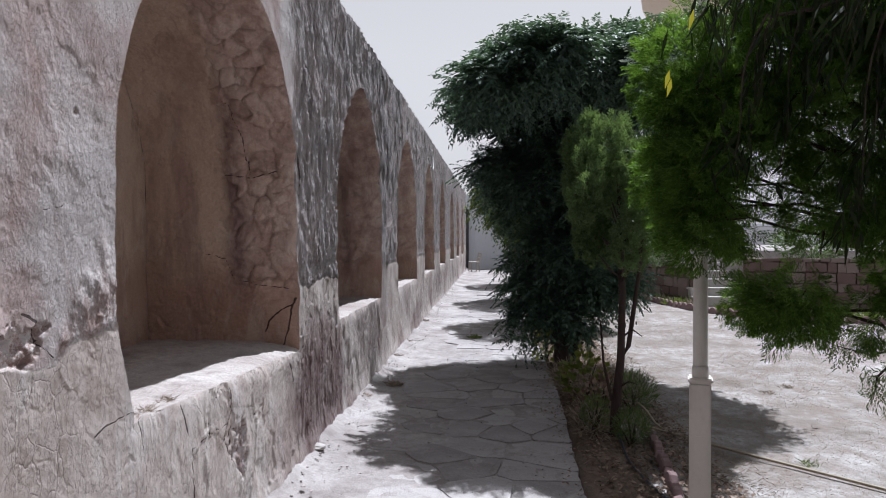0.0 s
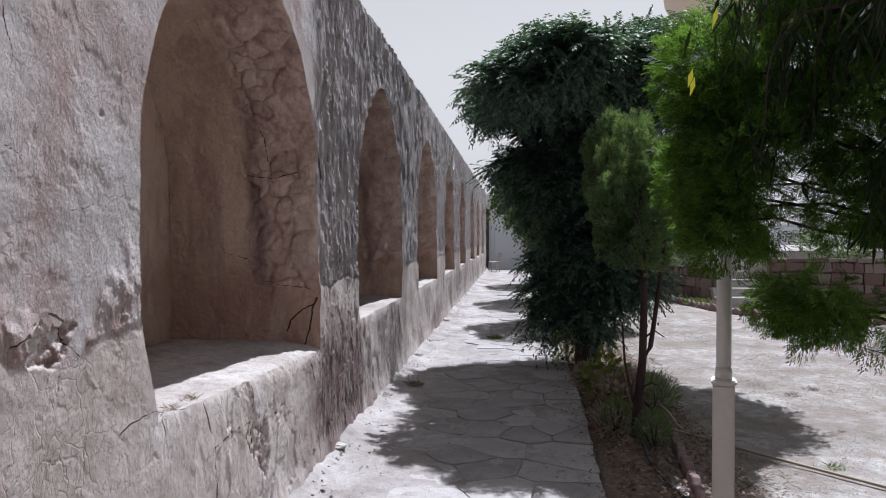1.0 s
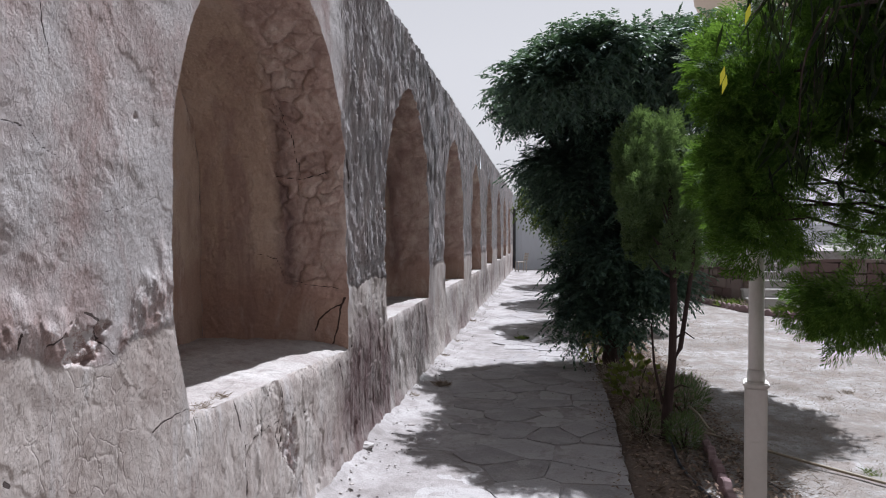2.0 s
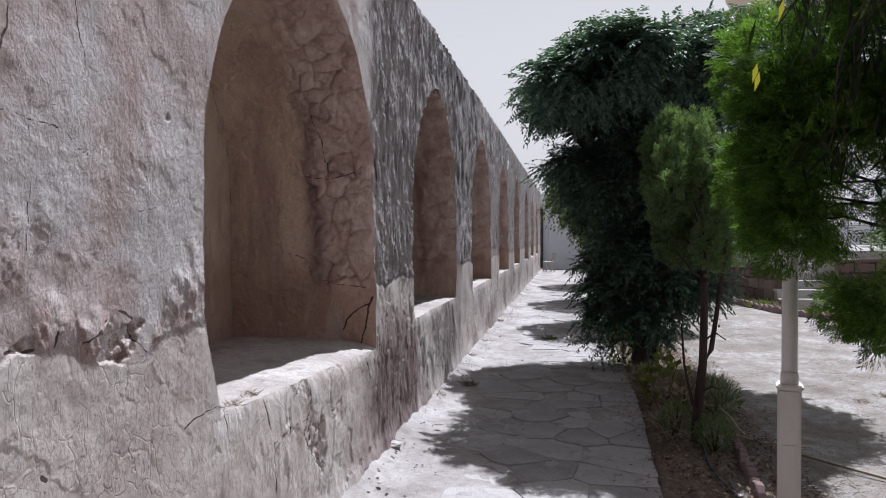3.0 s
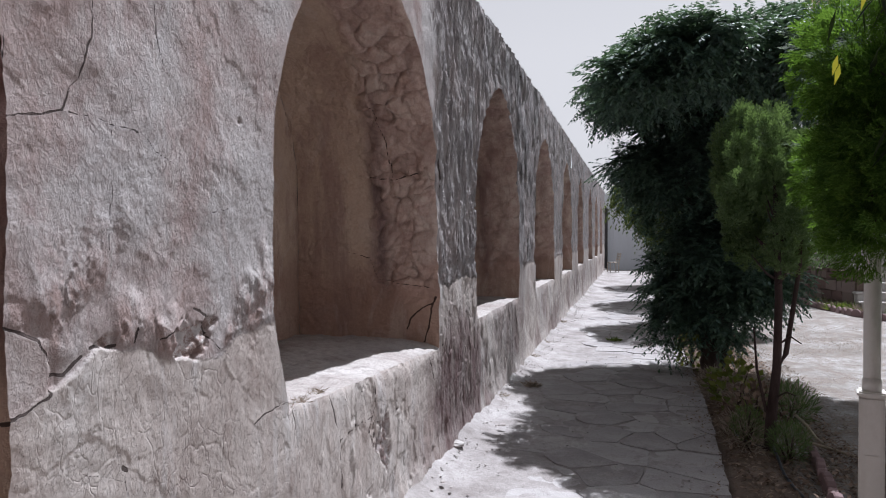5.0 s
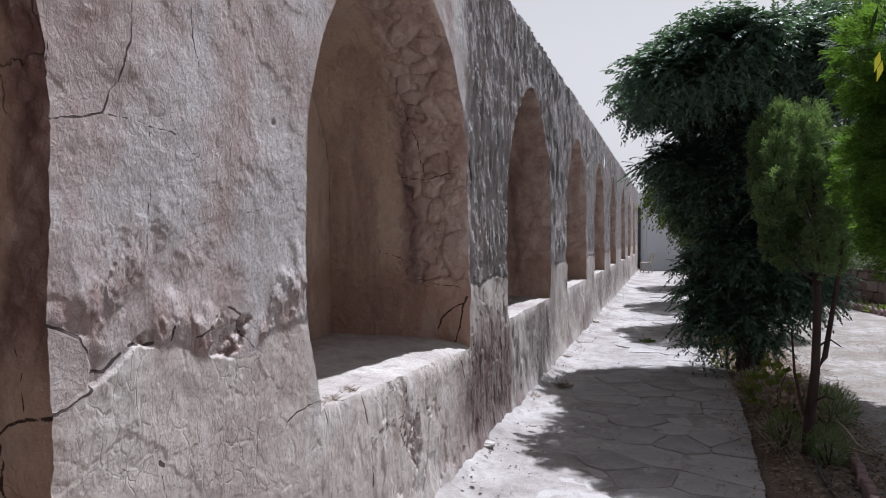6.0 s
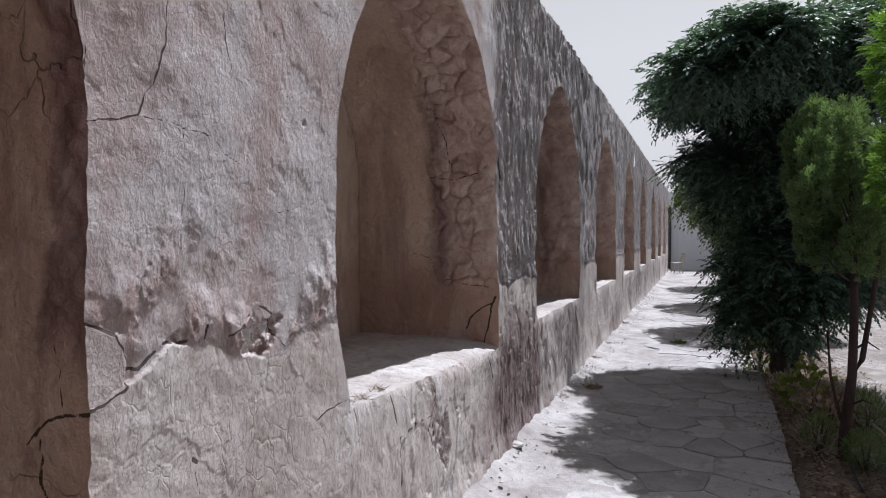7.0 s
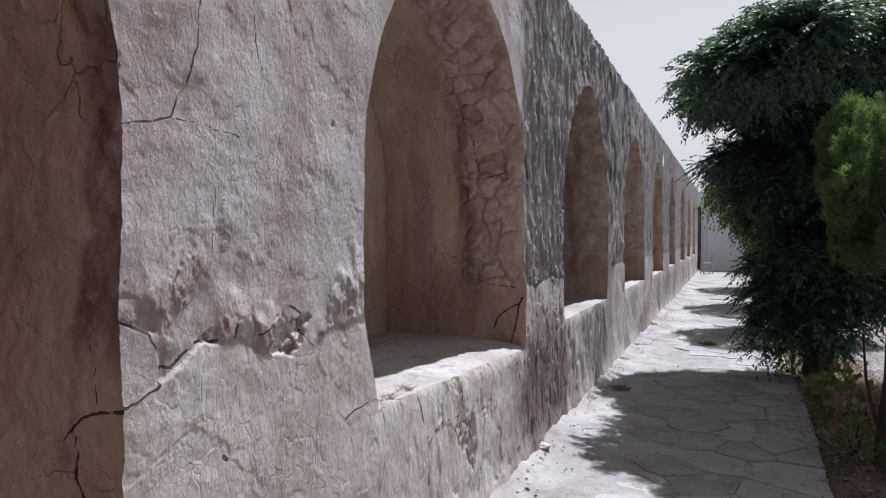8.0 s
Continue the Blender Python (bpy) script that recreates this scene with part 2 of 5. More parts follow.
def painted_material(name, c, rough=0.5, grime=(0.25, 0.22, 0.19)):
    k = Mat(name, rough, 0.35)
    b = k.mix(k.ramp(k.noise(9, 6, 0.7, (1, 1, 0.3)), [(0.5, 0.0), (0.75, 0.35)]), c, grime)
    k.color(k.mix(0.15, b, k.ramp(k.noise(45, 4, 0.7), [(0.3, 0.35), (0.7, 0.65)]), 'OVERLAY'))
    k.bump(k.noise(30, 4, 0.6), 0.15, 0.003)
    return k.m


M_PLASTER = plaster_material()
M_LINING = lining_material()
M_SILL = dust_material("sill_dust", (0.30, 0.26, 0.245), (0.42, 0.39, 0.37), (0.50, 0.475, 0.455))
M_GRASS = leaf_material('lawn_grass', (0.05, 0.10, 0.02), (0.09, 0.15, 0.03), (0.16, 0.22, 0.06), 0.7, 0.3)
# near-black paint for the darkness of the gap at the path's far end
M_DARK = painted_material('gap_dark', (0.03, 0.028, 0.03), 0.6)
M_LAWN = dust_material("dry_lawn", (0.18, 0.158, 0.138), (0.32, 0.302, 0.285), (0.45, 0.437, 0.425), 0.03, (0.235, 0.20, 0.175))
M_BED = dust_material("litter_soil", (0.10, 0.075, 0.06), (0.17, 0.13, 0.105), (0.25, 0.20, 0.165), 0.03)
M_MORTAR = dust_material("path_dust", (0.21, 0.188, 0.178), (0.35, 0.328, 0.318), (0.46, 0.44, 0.43))
M_SLAB = slab_material()
M_BARK = bark_material("dark_bark", (0.035, 0.027, 0.024), (0.11, 0.085, 0.075))
M_BARK2 = bark_material("brown_bark", (0.028, 0.019, 0.018), (0.085, 0.060, 0.056))
M_LEAF = leaf_material("chinaberry_leaf", (0.012, 0.029, 0.027), (0.052, 0.098, 0.086), (0.13, 0.20, 0.14), 0.60, 0.2, 0.40)
M_CYP = leaf_material("cypress_foliage", (0.040, 0.066, 0.032), (0.082, 0.128, 0.060), (0.16, 0.23, 0.10), 0.7, 0.35, 0.2)
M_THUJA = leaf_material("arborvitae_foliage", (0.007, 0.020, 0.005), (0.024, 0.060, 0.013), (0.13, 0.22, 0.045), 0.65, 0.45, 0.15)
# hanging leaves: near-black colour that holds the shade under the crown
M_HANG = leaf_material("long_leaf_shaded", (0.004, 0.008, 0.004), (0.008, 0.015, 0.006), (0.026, 0.038, 0.013), 0.55, 0.22, 0.12)
M_YELLOW = leaf_material("yellowing_leaf", (0.20, 0.19, 0.03), (0.28, 0.26, 0.035), (0.36, 0.32, 0.04), 0.5, 0.45)
M_SHRUB = leaf_material("shrub_leaf", (0.05, 0.075, 0.018), (0.10, 0.13, 0.03), (0.19, 0.20, 0.05), 0.55, 0.35)
M_DRY = leaf_material("dry_grass", (0.20, 0.15, 0.11), (0.32, 0.26, 0.20), (0.48, 0.42, 0.35), 0.9, 0.2, 0.05, (1, 0.98, 0.95))
M_LITTER = leaf_material("fallen_leaves", (0.07, 0.045, 0.035), (0.17, 0.12, 0.09), (0.36, 0.28, 0.215), 0.8, 0.12, 0.1, (1, 0.95, 0.9))
M_GREEN = leaf_material("green_weed", (0.03, 0.06, 0.015), (0.07, 0.11, 0.03), (0.15, 0.19, 0.05), 0.6, 0.35)
M_LAMP = painted_material("lamp_paint", (0.62, 0.60, 0.56), 0.45)
M_EDGE = painted_material("edging_brick", (0.21, 0.145, 0.145), 0.9, (0.20, 0.13, 0.12))
M_FARWALL = painted_material("grey_render", (0.50, 0.52, 0.55), 0.9, (0.40, 0.40, 0.41))
M_WOOD = painted_material("old_bench_wood", (0.40, 0.36, 0.31), 0.8)
M_HOSE = painted_material("hose_tan", (0.30, 0.255, 0.18), 0.5)
M_HOSEB = painted_material("hose_black", (0.025, 0.03, 0.04), 0.4)
M_STONE = painted_material("red_stone", (0.13, 0.088, 0.08), 0.95, (0.15, 0.11, 0.10))
M_PALESTONE = painted_material("pale_stone", (0.19, 0.15, 0.135), 0.95, (0.15, 0.12, 0.11))
M_STEP = painted_material("step_stone", (0.42, 0.40, 0.38), 0.9)
M_METAL = painted_material("grey_metal", (0.35, 0.36, 0.37), 0.4)
M_TOWER = painted_material("beige_stone", (0.52, 0.44, 0.36), 0.95, (0.42, 0.34, 0.28))


# ---- mesh helpers ----
def hash3(i, j, k, seed):
    h = (i * 374761393 + j * 668265263 + k * 2147483647 + seed * 1274126177) & 0xFFFFFFFF
    h = ((h ^ (h >> 13)) * 1274126177) & 0xFFFFFFFF
    h = (h ^ (h >> 16)) & 0xFFFFFFFF
    return h / 4294967295.0


def vnoise(p, seed=0):
    """Value noise of an (n, 3) array, 0 to 1."""
    f = np.floor(p)
    i, j, k = (f[:, a].astype(np.int64) for a in range(3))
    u = p - f
    u = u * u * (3 - 2 * u)
    r = 0
    for a in (0, 1):
        wa = u[:, 0] if a else 1 - u[:, 0]
        for b in (0, 1):
            wb = u[:, 1] if b else 1 - u[:, 1]
            for c in (0, 1):
                wc = u[:, 2] if c else 1 - u[:, 2]
                r = r + wa * wb * wc * hash3(i + a, j + b, k + c, seed)
    return r


def fbm(p, octaves=4, seed=0, gain=0.55):
    r, amp, tot = 0, 1.0, 0
    for o in range(octaves):
        r = r + amp * vnoise(p * 2.03 ** o, seed + 17 * o)
        tot += amp
        amp *= gain
    return r / tot


def cells(q, seed=0):
    """Cellular noise of an (n, 2) array: distance to the cell's edge (about) and a number for each cell."""
    f = np.floor(q)
    d1 = np.full(len(q), 9.0)
    d2 = np.full(len(q), 9.0)
    idn = np.zeros(len(q))
    for a in (-1, 0, 1):
        for b in (-1, 0, 1):
            i, j = f[:, 0].astype(np.int64) + a, f[:, 1].astype(np.int64) + b
            z = np.zeros_like(i)
            px = i + hash3(i, j, z, seed)
            py = j + hash3(i, j, z + 1, seed)
            d = np.hypot(q[:, 0] - px, q[:, 1] - py)
            near = d < d1
            d2 = np.where(near, d1, np.minimum(d2, d))
            idn = np.where(near, hash3(i, j, z + 2, seed), idn)
            d1 = np.where(near, d, d1)
    return d2 - d1, idn


def smooth(a, b, x):
    t = np.clip((x - a) / (b - a), 0, 1)
    return t * t * (3 - 2 * t)


def mesh_np(name, verts, faces, mat, attrs=None, shade=True):
    """A mesh from arrays: verts (n, 3), faces (m, 3 or 4)."""
    me = bpy.data.meshes.new(name)
    verts = np.asarray(verts, dtype=np.float32)
    faces = np.asarray(faces, dtype=np.int32)
    k = faces.shape[1]
    me.vertices.add(len(verts))
    me.vertices.foreach_set("co", verts.ravel())
    me.loops.add(faces.size)
    me.loops.foreach_set("vertex_index", faces.ravel())
    me.polygons.add(len(faces))
    me.polygons.foreach_set("loop_start", np.arange(0, faces.size, k, dtype=np.int32))
    me.update(calc_edges=True)
    if shade:
        me.polygons.foreach_set("use_smooth", np.ones(len(faces), dtype=bool))
    me.materials.append(mat)
    for key, v in (attrs or {}).items():
        at = me.attributes.new(key, 'FLOAT', 'POINT')
        at.data.foreach_set("value", np.asarray(v, dtype=np.float32))
    me.validate()
    return me


def bm_mesh(name, bm, mat, shade=False):
    me = bpy.data.meshes.new(name)
    bmesh.ops.recalc_face_normals(bm, faces=bm.faces)
    bm.to_mesh(me)
    bm.free()
    if shade:
        me.polygons.foreach_set("use_smooth", np.ones(len(me.polygons), dtype=bool))
    me.materials.append(mat)
    return me


def part(name, bm, mat, parent, label="", shade=False):
    """Links a bmesh or a mesh as one object under a thing."""
    me = bm_mesh(name, bm, mat, shade) if isinstance(bm, bmesh.types.BMesh) else bm
    ob = new(name, me)
    ob.parent = parent
    if label:
        ob["label"] = label
    return ob


def box_bm(size, at=(0, 0, 0), bevel=0.01, rot=None):
    bm = bmesh.new()
    bmesh.ops.create_cube(bm, size=1, matrix=Matrix.Translation(at) @ (rot or Matrix()) @ Matrix.Diagonal((*size, 1)))
    if bevel:
        bmesh.ops.bevel(bm, geom=bm.edges[:], offset=bevel, segments=2, affect='EDGES')
    return bm


def tube(points, radii, sides=8):
    """Verts and faces of a tapered tube along points."""
    P = np.array(points, dtype=float)
    T = np.gradient(P, axis=0)
    T /= np.linalg.norm(T, axis=1)[:, None] + 1e-9
    V = []
    for p, t, r in zip(P, T, radii):
        a = np.cross(t, (0.13, 0.31, 0.94) if abs(t[2]) < 0.9 else (1, 0.2, 0))
        a /= np.linalg.norm(a)
        b = np.cross(t, a)
        for s in range(sides):
            w = 2 * math.pi * s / sides
            V.append(p + r * (math.cos(w) * a + math.sin(w) * b))
    F = []
    for i in range(len(P) - 1):
        for s in range(sides):
            n = (s + 1) % sides
            F.append((i * sides + s, i * sides + n, (i + 1) * sides + n, (i + 1) * sides + s))
    V.append(P[-1])
    last = (len(P) - 1) * sides
    for s in range(sides):
        F.append((last + s, last + (s + 1) % sides, len(V) - 1, len(V) - 1))
    return np.array(V), F


def tubes_mesh(name, list_of, mat, sides=8):
    """Several tubes joined into one mesh."""
    bm = bmesh.new()
    for pts, rad in list_of:
        V, F = tube(pts, rad, sides)
        vs = [bm.verts.new(v) for v in V]
        for f in F:
            g = [vs[i] for i in dict.fromkeys(f)]
            try:
                bm.faces.new(g)
            except ValueError:
                pass
    return bm_mesh(name, bm, mat, True)


def grid_faces(nr, nc, off=0, flip=False):
    i = np.arange(nr - 1)[:, None] * nc + np.arange(nc - 1)[None, :]
    f = np.stack([i, i + 1, i + nc + 1, i + nc], -1).reshape(-1, 4) + off
    return f[:, ::-1] if flip else f


# ---- the arcaded wall ----
PATH_Z = 0.05
SILL, SPRING, APEX, TOP, DEEP = 0.87, 1.85, 2.98, 3.50, 1.0

NICHES = [(-1.1, 1.15), (2.27, 4.43), (5.60, 7.80), (9.10, 11.42), (12.72, 14.75), (16.30, 18.15), (20.25, 22.15), (23.7, 25.6), (27.2, 29.1)]
WALL_END = 31.6
FLOOR = {1.15: PATH_Z + 0.02}      # the opening at the camera's side goes down to the path

# cracks on the wall's face: (y, z) polylines with half width
CRACKS = [
    ([(1.297, 1.834), (1.365, 1.96), (1.396, 2.064), (1.394, 2.145), (1.42, 2.6)], 0.0032),
    ([(1.10, 1.80), (1.22, 1.819), (1.30, 1.834), (1.41, 1.838), (1.545, 1.826)], 0.0026),
    ([(1.451, 1.82), (1.451, 1.70), (1.447, 1.52)], 0.0018),
    ([(1.58, 1.815), (1.613, 1.783), (1.68, 1.77)], 0.0016),
    ([(1.872, 1.631), (1.99, 1.644), (2.08, 1.662), (2.17, 1.679), (2.26, 1.644)], 0.0018),
    ([(1.60, 2.30), (1.63, 2.10), (1.66, 2.0)], 0.0025),
    # round the loose block and under the broken coat
    ([(1.10, 1.175), (1.168, 1.177), (1.22, 1.196), (1.255, 1.215)], 0.006),
    ([(1.252, 1.215), (1.262, 1.275), (1.232, 1.333), (1.14, 1.372)], 0.0042),
    ([(1.262, 1.252), (1.31, 1.243), (1.358, 1.278)], 0.0055),
    ([(1.385, 1.30), (1.41, 1.298)], 0.006),
    ([(1.448, 1.287), (1.472, 1.29)], 0.006),
    ([(1.541, 1.285), (1.546, 1.318)], 0.006),
    ([(1.79, 1.342), (1.855, 1.318), (1.882, 1.245), (1.93, 1.205)], 0.0038),
    ([(1.64, 1.275), (1.70, 1.30)], 0.0025),
    # dado coat
    ([(2.08, 0.926), (2.14, 0.938), (2.205, 0.931), (2.36, 0.912)], 0.0028),
    ([(1.35, 0.998), (1.49, 0.933), (1.517, 0.83)], 0.0018),
    ([(1.488, 0.968), (1.50, 0.96)], 0.008),
    ([(2.30, 0.90), (2.36, 0.72), (2.37, 0.4)], 0.003),
    ([(2.745, 0.86), (2.79, 0.74), (2.835, 0.615), (2.85, 0.3)], 0.0055),
    ([(2.855, 0.85), (2.99, 0.727), (3.12, 0.67)], 0.003),
    ([(2.80, 0.666), (2.99, 0.683), (3.22, 0.666)], 0.0025),
    ([(3.243, 0.84), (3.262, 0.718), (3.177, 0.60), (3.30, 0.466), (3.41, 0.33)], 0.005),
    ([(4.247, 0.80), (4.317, 0.645)], 0.009),
    # fissures of the crust
    ([(4.95, 2.6), (4.98, 2.1), (5.02, 1.7), (4.95, 1.3)], 0.007),
    ([(5.19, 2.6), (5.22, 2.23), (5.2, 2.0)], 0.008),
    ([(4.47, 2.1), (4.50, 1.9), (4.49, 1.82)], 0.008),
    ([(6.60, 2.98), (6.62, 3.2), (6.6, 3.5)], 0.008),
    ([(8.0, 3.4), (8.03, 3.0), (8.1, 2.6)], 0.012),
]


def seg_dist(y, z, line):
    d = np.full(len(y), 9.0)
    for (y0, z0), (y1, z1) in zip(line[:-1], line[1:]):
        dy, dz = y1 - y0, z1 - z0
        t = np.clip(((y - y0) * dy + (z - z0) * dz) / (dy * dy + dz * dz), 0, 1)
        d = np.minimum(d, np.hypot(y - y0 - t * dy, z - z0 - t * dz))
    return d


def crack_value(d, half):
    """A slope towards a crack's line that passes 0.9 at the crack's lips."""
    return np.clip(1 - (d + 0.006 - half) / 0.06, 0, 1)


def warp3(P):
    """The wall's general unevenness, a vector for each point."""
    w = np.zeros_like(P)
    for a, amp in ((0, 0.026), (1, 0.024), (2, 0.018)):
        w[:, a] = amp * (fbm(P * 2.2, 3, 40 + a) - 0.5) + 0.006 * (fbm(P * 9.0, 3, 50 + a) - 0.5)
        if a:
            w[:, a] += 0.010 * (fbm(P * 27.0, 2, 55 + a) - 0.5)
    # the dado coat swells past the near pier's edge, and the sill before the near niche dips along its way
    w[:, 1] += 0.095 * smooth(1.30, 0.78, P[:, 2]) * np.exp(-((P[:, 1] - 2.27) / 0.22) ** 2)
    w[:, 2] += np.exp(-((P[:, 2] - SILL) / 0.10) ** 2) * np.exp(np.clip(P[:, 0], -9, 0) / 0.12) * np.interp(P[:, 1], [2.1, 2.35, 4.4, 4.6], [0.0, 0.035, -0.055, 0.0])
    return w


def face_detail(y, z):
    """Relief of the outer face along +x, and its masks."""
    n = len(y)
    P = np.stack([np.zeros(n), y, z], 1)
    near = smooth(1.0, 1.12, y) * smooth(2.42, 2.32, y)
    ragged = (0.10 - 0.085 * near) * (fbm(P * 3.1, 4, 7) - 0.5) + (0.05 - 0.02 * near) * (fbm(P * 14, 4, 8) - 0.5)
    edge = 1.235 * (1 - near) + near * np.interp(y, [1.10, 1.17, 1.25, 1.31, 1.41, 1.52, 1.56, 1.68, 1.84, 1.92, 2.03, 2.29],
                                                 [1.175, 1.172, 1.208, 1.232, 1.287, 1.27, 1.275, 1.215, 1.19, 1.183, 1.23, 1.26]) + ragged
    dado = smooth(0.004, -0.003, z - edge)
    # the loose block of coat beside the opening belongs to the lower layer
    block = near * smooth(1.262, 1.252, y + 0.02 * (fbm(P * 18, 3, 61) - 0.5)) * smooth(1.375 - 0.35 * np.clip(y - 1.14, 0, 1), 1.365 - 0.35 * np.clip(y - 1.14, 0, 1), z) * (1 - dado)
    # grey crust grows with height and along the wall
    along = smooth(4.15, 4.6, y + 0.35 * (fbm(P * 4, 3, 9) - 0.5))
    crust = np.clip(along * smooth(0.35, 0.55, fbm(P * np.array([1, 1.4, 0.8]), 4, 11) + 0.35 * (z > edge)), 0, 1) * (1 - 0.72 * dado)
    crust = np.maximum(crust, smooth(2.9, 3.4, z + 0.5 * (fbm(P * 3, 3, 12) - 0.5)) * 0.9)
    # broken, flaky coat above the dado, ragged in patches
    up = z - edge
    band = smooth(-0.01, 0.03, up) * smooth(0.36, 0.10, up + 0.4 * (fbm(P * np.array([1, 3.6, 1.6]), 4, 13) - 0.5)) * (1 - block)
    band = band * smooth(0.38, 0.52, fbm(P * np.array([1, 3.2, 2.4]), 4, 15))
    flake = np.abs(2 * fbm(P * np.array([1, 9, 6]), 5, 26, 0.6) - 1)
    terrace = smooth(0.47, 0.475, fbm(P * np.array([1, 6.5, 4]), 6, 27)) + smooth(0.54, 0.545, fbm(P * np.array([1, 6.5, 4]), 6, 27)) + smooth(0.60, 0.605, fbm(P * np.array([1, 12, 7]), 5, 62))
    jag = fbm(P * 16, 4, 14) - 0.5
    hole = smooth(0.085, 0.078, np.hypot((y - 1.775) * 0.72, (z - 1.255) * 1.2) + 0.13 * jag)
    hole = np.maximum(hole, smooth(0.020, 0.014, np.hypot((y - 1.435) * 0.5, (z - 1.297) * 1.0) + 0.03 * jag))
    hole = np.maximum(hole, smooth(0.075, 0.065, np.hypot((y - 3.40) * 0.9, (z - 0.50) * 0.62) + 0.18 * jag))
    hole = np.maximum(hole, smooth(0.011, 0.006, np.hypot((y - 2.05), (z - 1.935)) + 0.02 * jag))
    hole = hole * (1 - dado * (y < 2.4))
    thin = smooth(0.655, 0.665, fbm(P * np.array([1, 3.4, 2.0]), 6, 63)) * (1 - dado)
    # bark-like vertical relief of the crust, with deep fissures
    bark = fbm(P * np.array([1, 15, 4.2]), 6, 18, 0.60) - 0.5
    ridge = 1 - np.abs(2 * fbm(P * np.array([1, 9, 2.2]), 5, 19) - 1)
    gap = smooth(0.970, 0.992, 1 - np.abs(2 * fbm(P * np.array([1, 6.5, 1.5]), 5, 64) - 1)) * smooth(0.48, 0.56, fbm(P * 1.6, 3, 65))
    rough = fbm(P * 26, 4, 20) - 0.5
    step = np.interp(y, [1.05, 1.40, 1.60, 2.3, 2.6], [0.016, 0.012, 0.003, 0.004, 0.007])
    x = step * dado + 0.010 * block - 0.016 * hole - 0.0018 * thin
    x = x + band * (0.009 * (flake - 0.22) + 0.0042 * terrace + 0.008 * (fbm(P * np.array([1, 22, 16]), 4, 46) - 0.5)) * (1 - hole)
    bare = np.clip(0.30 * band * smooth(0.14, 0.03, flake) + 0.10 * thin + 0.75 * hole, 0, 1)
    x = x + crust * (0.060 * bark + 0.030 * (ridge - 0.8) - 0.022 * gap) + hole * 0.045 * (fbm(P * 30, 4, 66, 0.65) - 0.45)
    x = x + (1 - crust) * (0.0030 * rough + 0.0013 * smooth(0.49, 0.497, fbm(P * np.array([1, 4.2, 3.2]), 6, 47)) + 0.0035 * (fbm(P * np.array([1, 5, 2.4]), 3, 67) - 0.5))
    # plates of the dado coat, lifting at their edges, more under the near niche
    wig = np.stack([fbm(P * 5, 4, 21) - 0.5, fbm(P * 5, 4, 22) - 0.5], 1)
    ed, idn = cells(np.stack([y * 6.2, z * 3.0], 1) + wig * 1.5, 3)
    lift = dado * (0.30 + 0.90 * smooth(2.3, 2.6, y)) * smooth(0.36, 0.50, fbm(P * 1.9, 4, 23))
    x = x + lift * (0.010 * (idn - 0.5) - 0.005 * smooth(0.05, 0.0, ed) + 0.010 * (fbm(P * np.array([1, 12, 4]), 4, 49) - 0.5))
    crack = 0.945 * gap * crust
    crack = np.maximum(crack, 0.93 * smooth(0.1, 0.4, lift) * smooth(0.040, 0.010, ed) * smooth(0.44, 0.52, fbm(P * 4.5, 3, 69)))
    jag = 0.020 * (fbm(P * 13, 4, 24) - 0.5)
    thin_out = 1.9 * fbm(P * 9, 3, 68) - 0.25
    for line, wd in CRACKS:
        crack = np.maximum(crack, crack_value(seg_dist(y + jag, z - jag, line), wd * thin_out))
    # darker damp patches low on the wall
    damp = smooth(0.50, 0.64, fbm(P * np.array([1, 1.5, 1.2]), 4, 25)) * smooth(1.2, 0.4, z) * smooth(3.3, 4.6, y) * 0.75
    damp = np.maximum(damp, smooth(0.85, 0.40, np.hypot((y - 5.0) * 0.78, (z - 0.42) * 1.15) + 0.5 * (fbm(P * np.array([1, 5, 2.5]), 4, 29) - 0.5)))
    damp = np.maximum(damp, 0.7 * hole * (y > 3))
    # crumbled lip at sill height
    lip = np.exp(-np.abs(z - SILL) / 0.03)
    for yl, yr in NICHES:
        x = x - 0.026 * lip * fbm(P * 6, 4, 28) * smooth(yl - 0.02, yl + 0.10, y) * smooth(yr + 0.02, yr - 0.10, y)
    # the foot of the wall swells a little
    x = x + 0.03 * smooth(0.25, 0.0, z)
    return x, dict(dado=np.maximum(dado, 0.35 * block), crust=crust, bare=bare, crack=crack, damp=damp, low=band * (1 - hole))


def arch_z(y, yl, yr):
    s = np.clip(1 - np.abs(2 * (y - yl) / (yr - yl) - 1), 0, 1)
    return SPRING + (APEX - SPRING) * np.sqrt(np.clip(1 - (1 - s) ** 1.5, 0, 1))


def arch_cols(yl, yr, d):
    return yl + (yr - yl) * (0.5 - 0.5 * np.cos(np.linspace(0, math.pi, int(3.2 / d))))


class Builder:
    def __init__(self):
        self.V, self.F, self.A, self.n = [], [], {}, 0

    def add(self, P, nr, nc, attrs, flip=False):
        self.V.append(P)
        self.F.append(grid_faces(nr, nc, self.n, flip))
        for k in ("dado", "crust", "bare", "crack", "damp", "low"):
            self.A.setdefault(k, []).append(attrs.get(k, np.zeros(len(P))))
        self.n += len(P)

    def mesh(self, name, mat):
        return mesh_np(name, np.concatenate(self.V), np.concatenate(self.F), mat, {k: np.concatenate(v) for k, v in self.A.items()})


def front(B, ys, zrows):
    """A patch of the outer face: ys (c), zrows (r, c)."""
    r, c = zrows.shape
    Y = np.broadcast_to(ys, (r, c)).ravel()
    Z = zrows.ravel()
    P = np.stack([np.zeros(len(Y)), Y, Z], 1)
    x, at = face_detail(Y, Z)
    Q = P + warp3(P)
    Q[:, 0] += x
    B.add(Q, r, c, at)


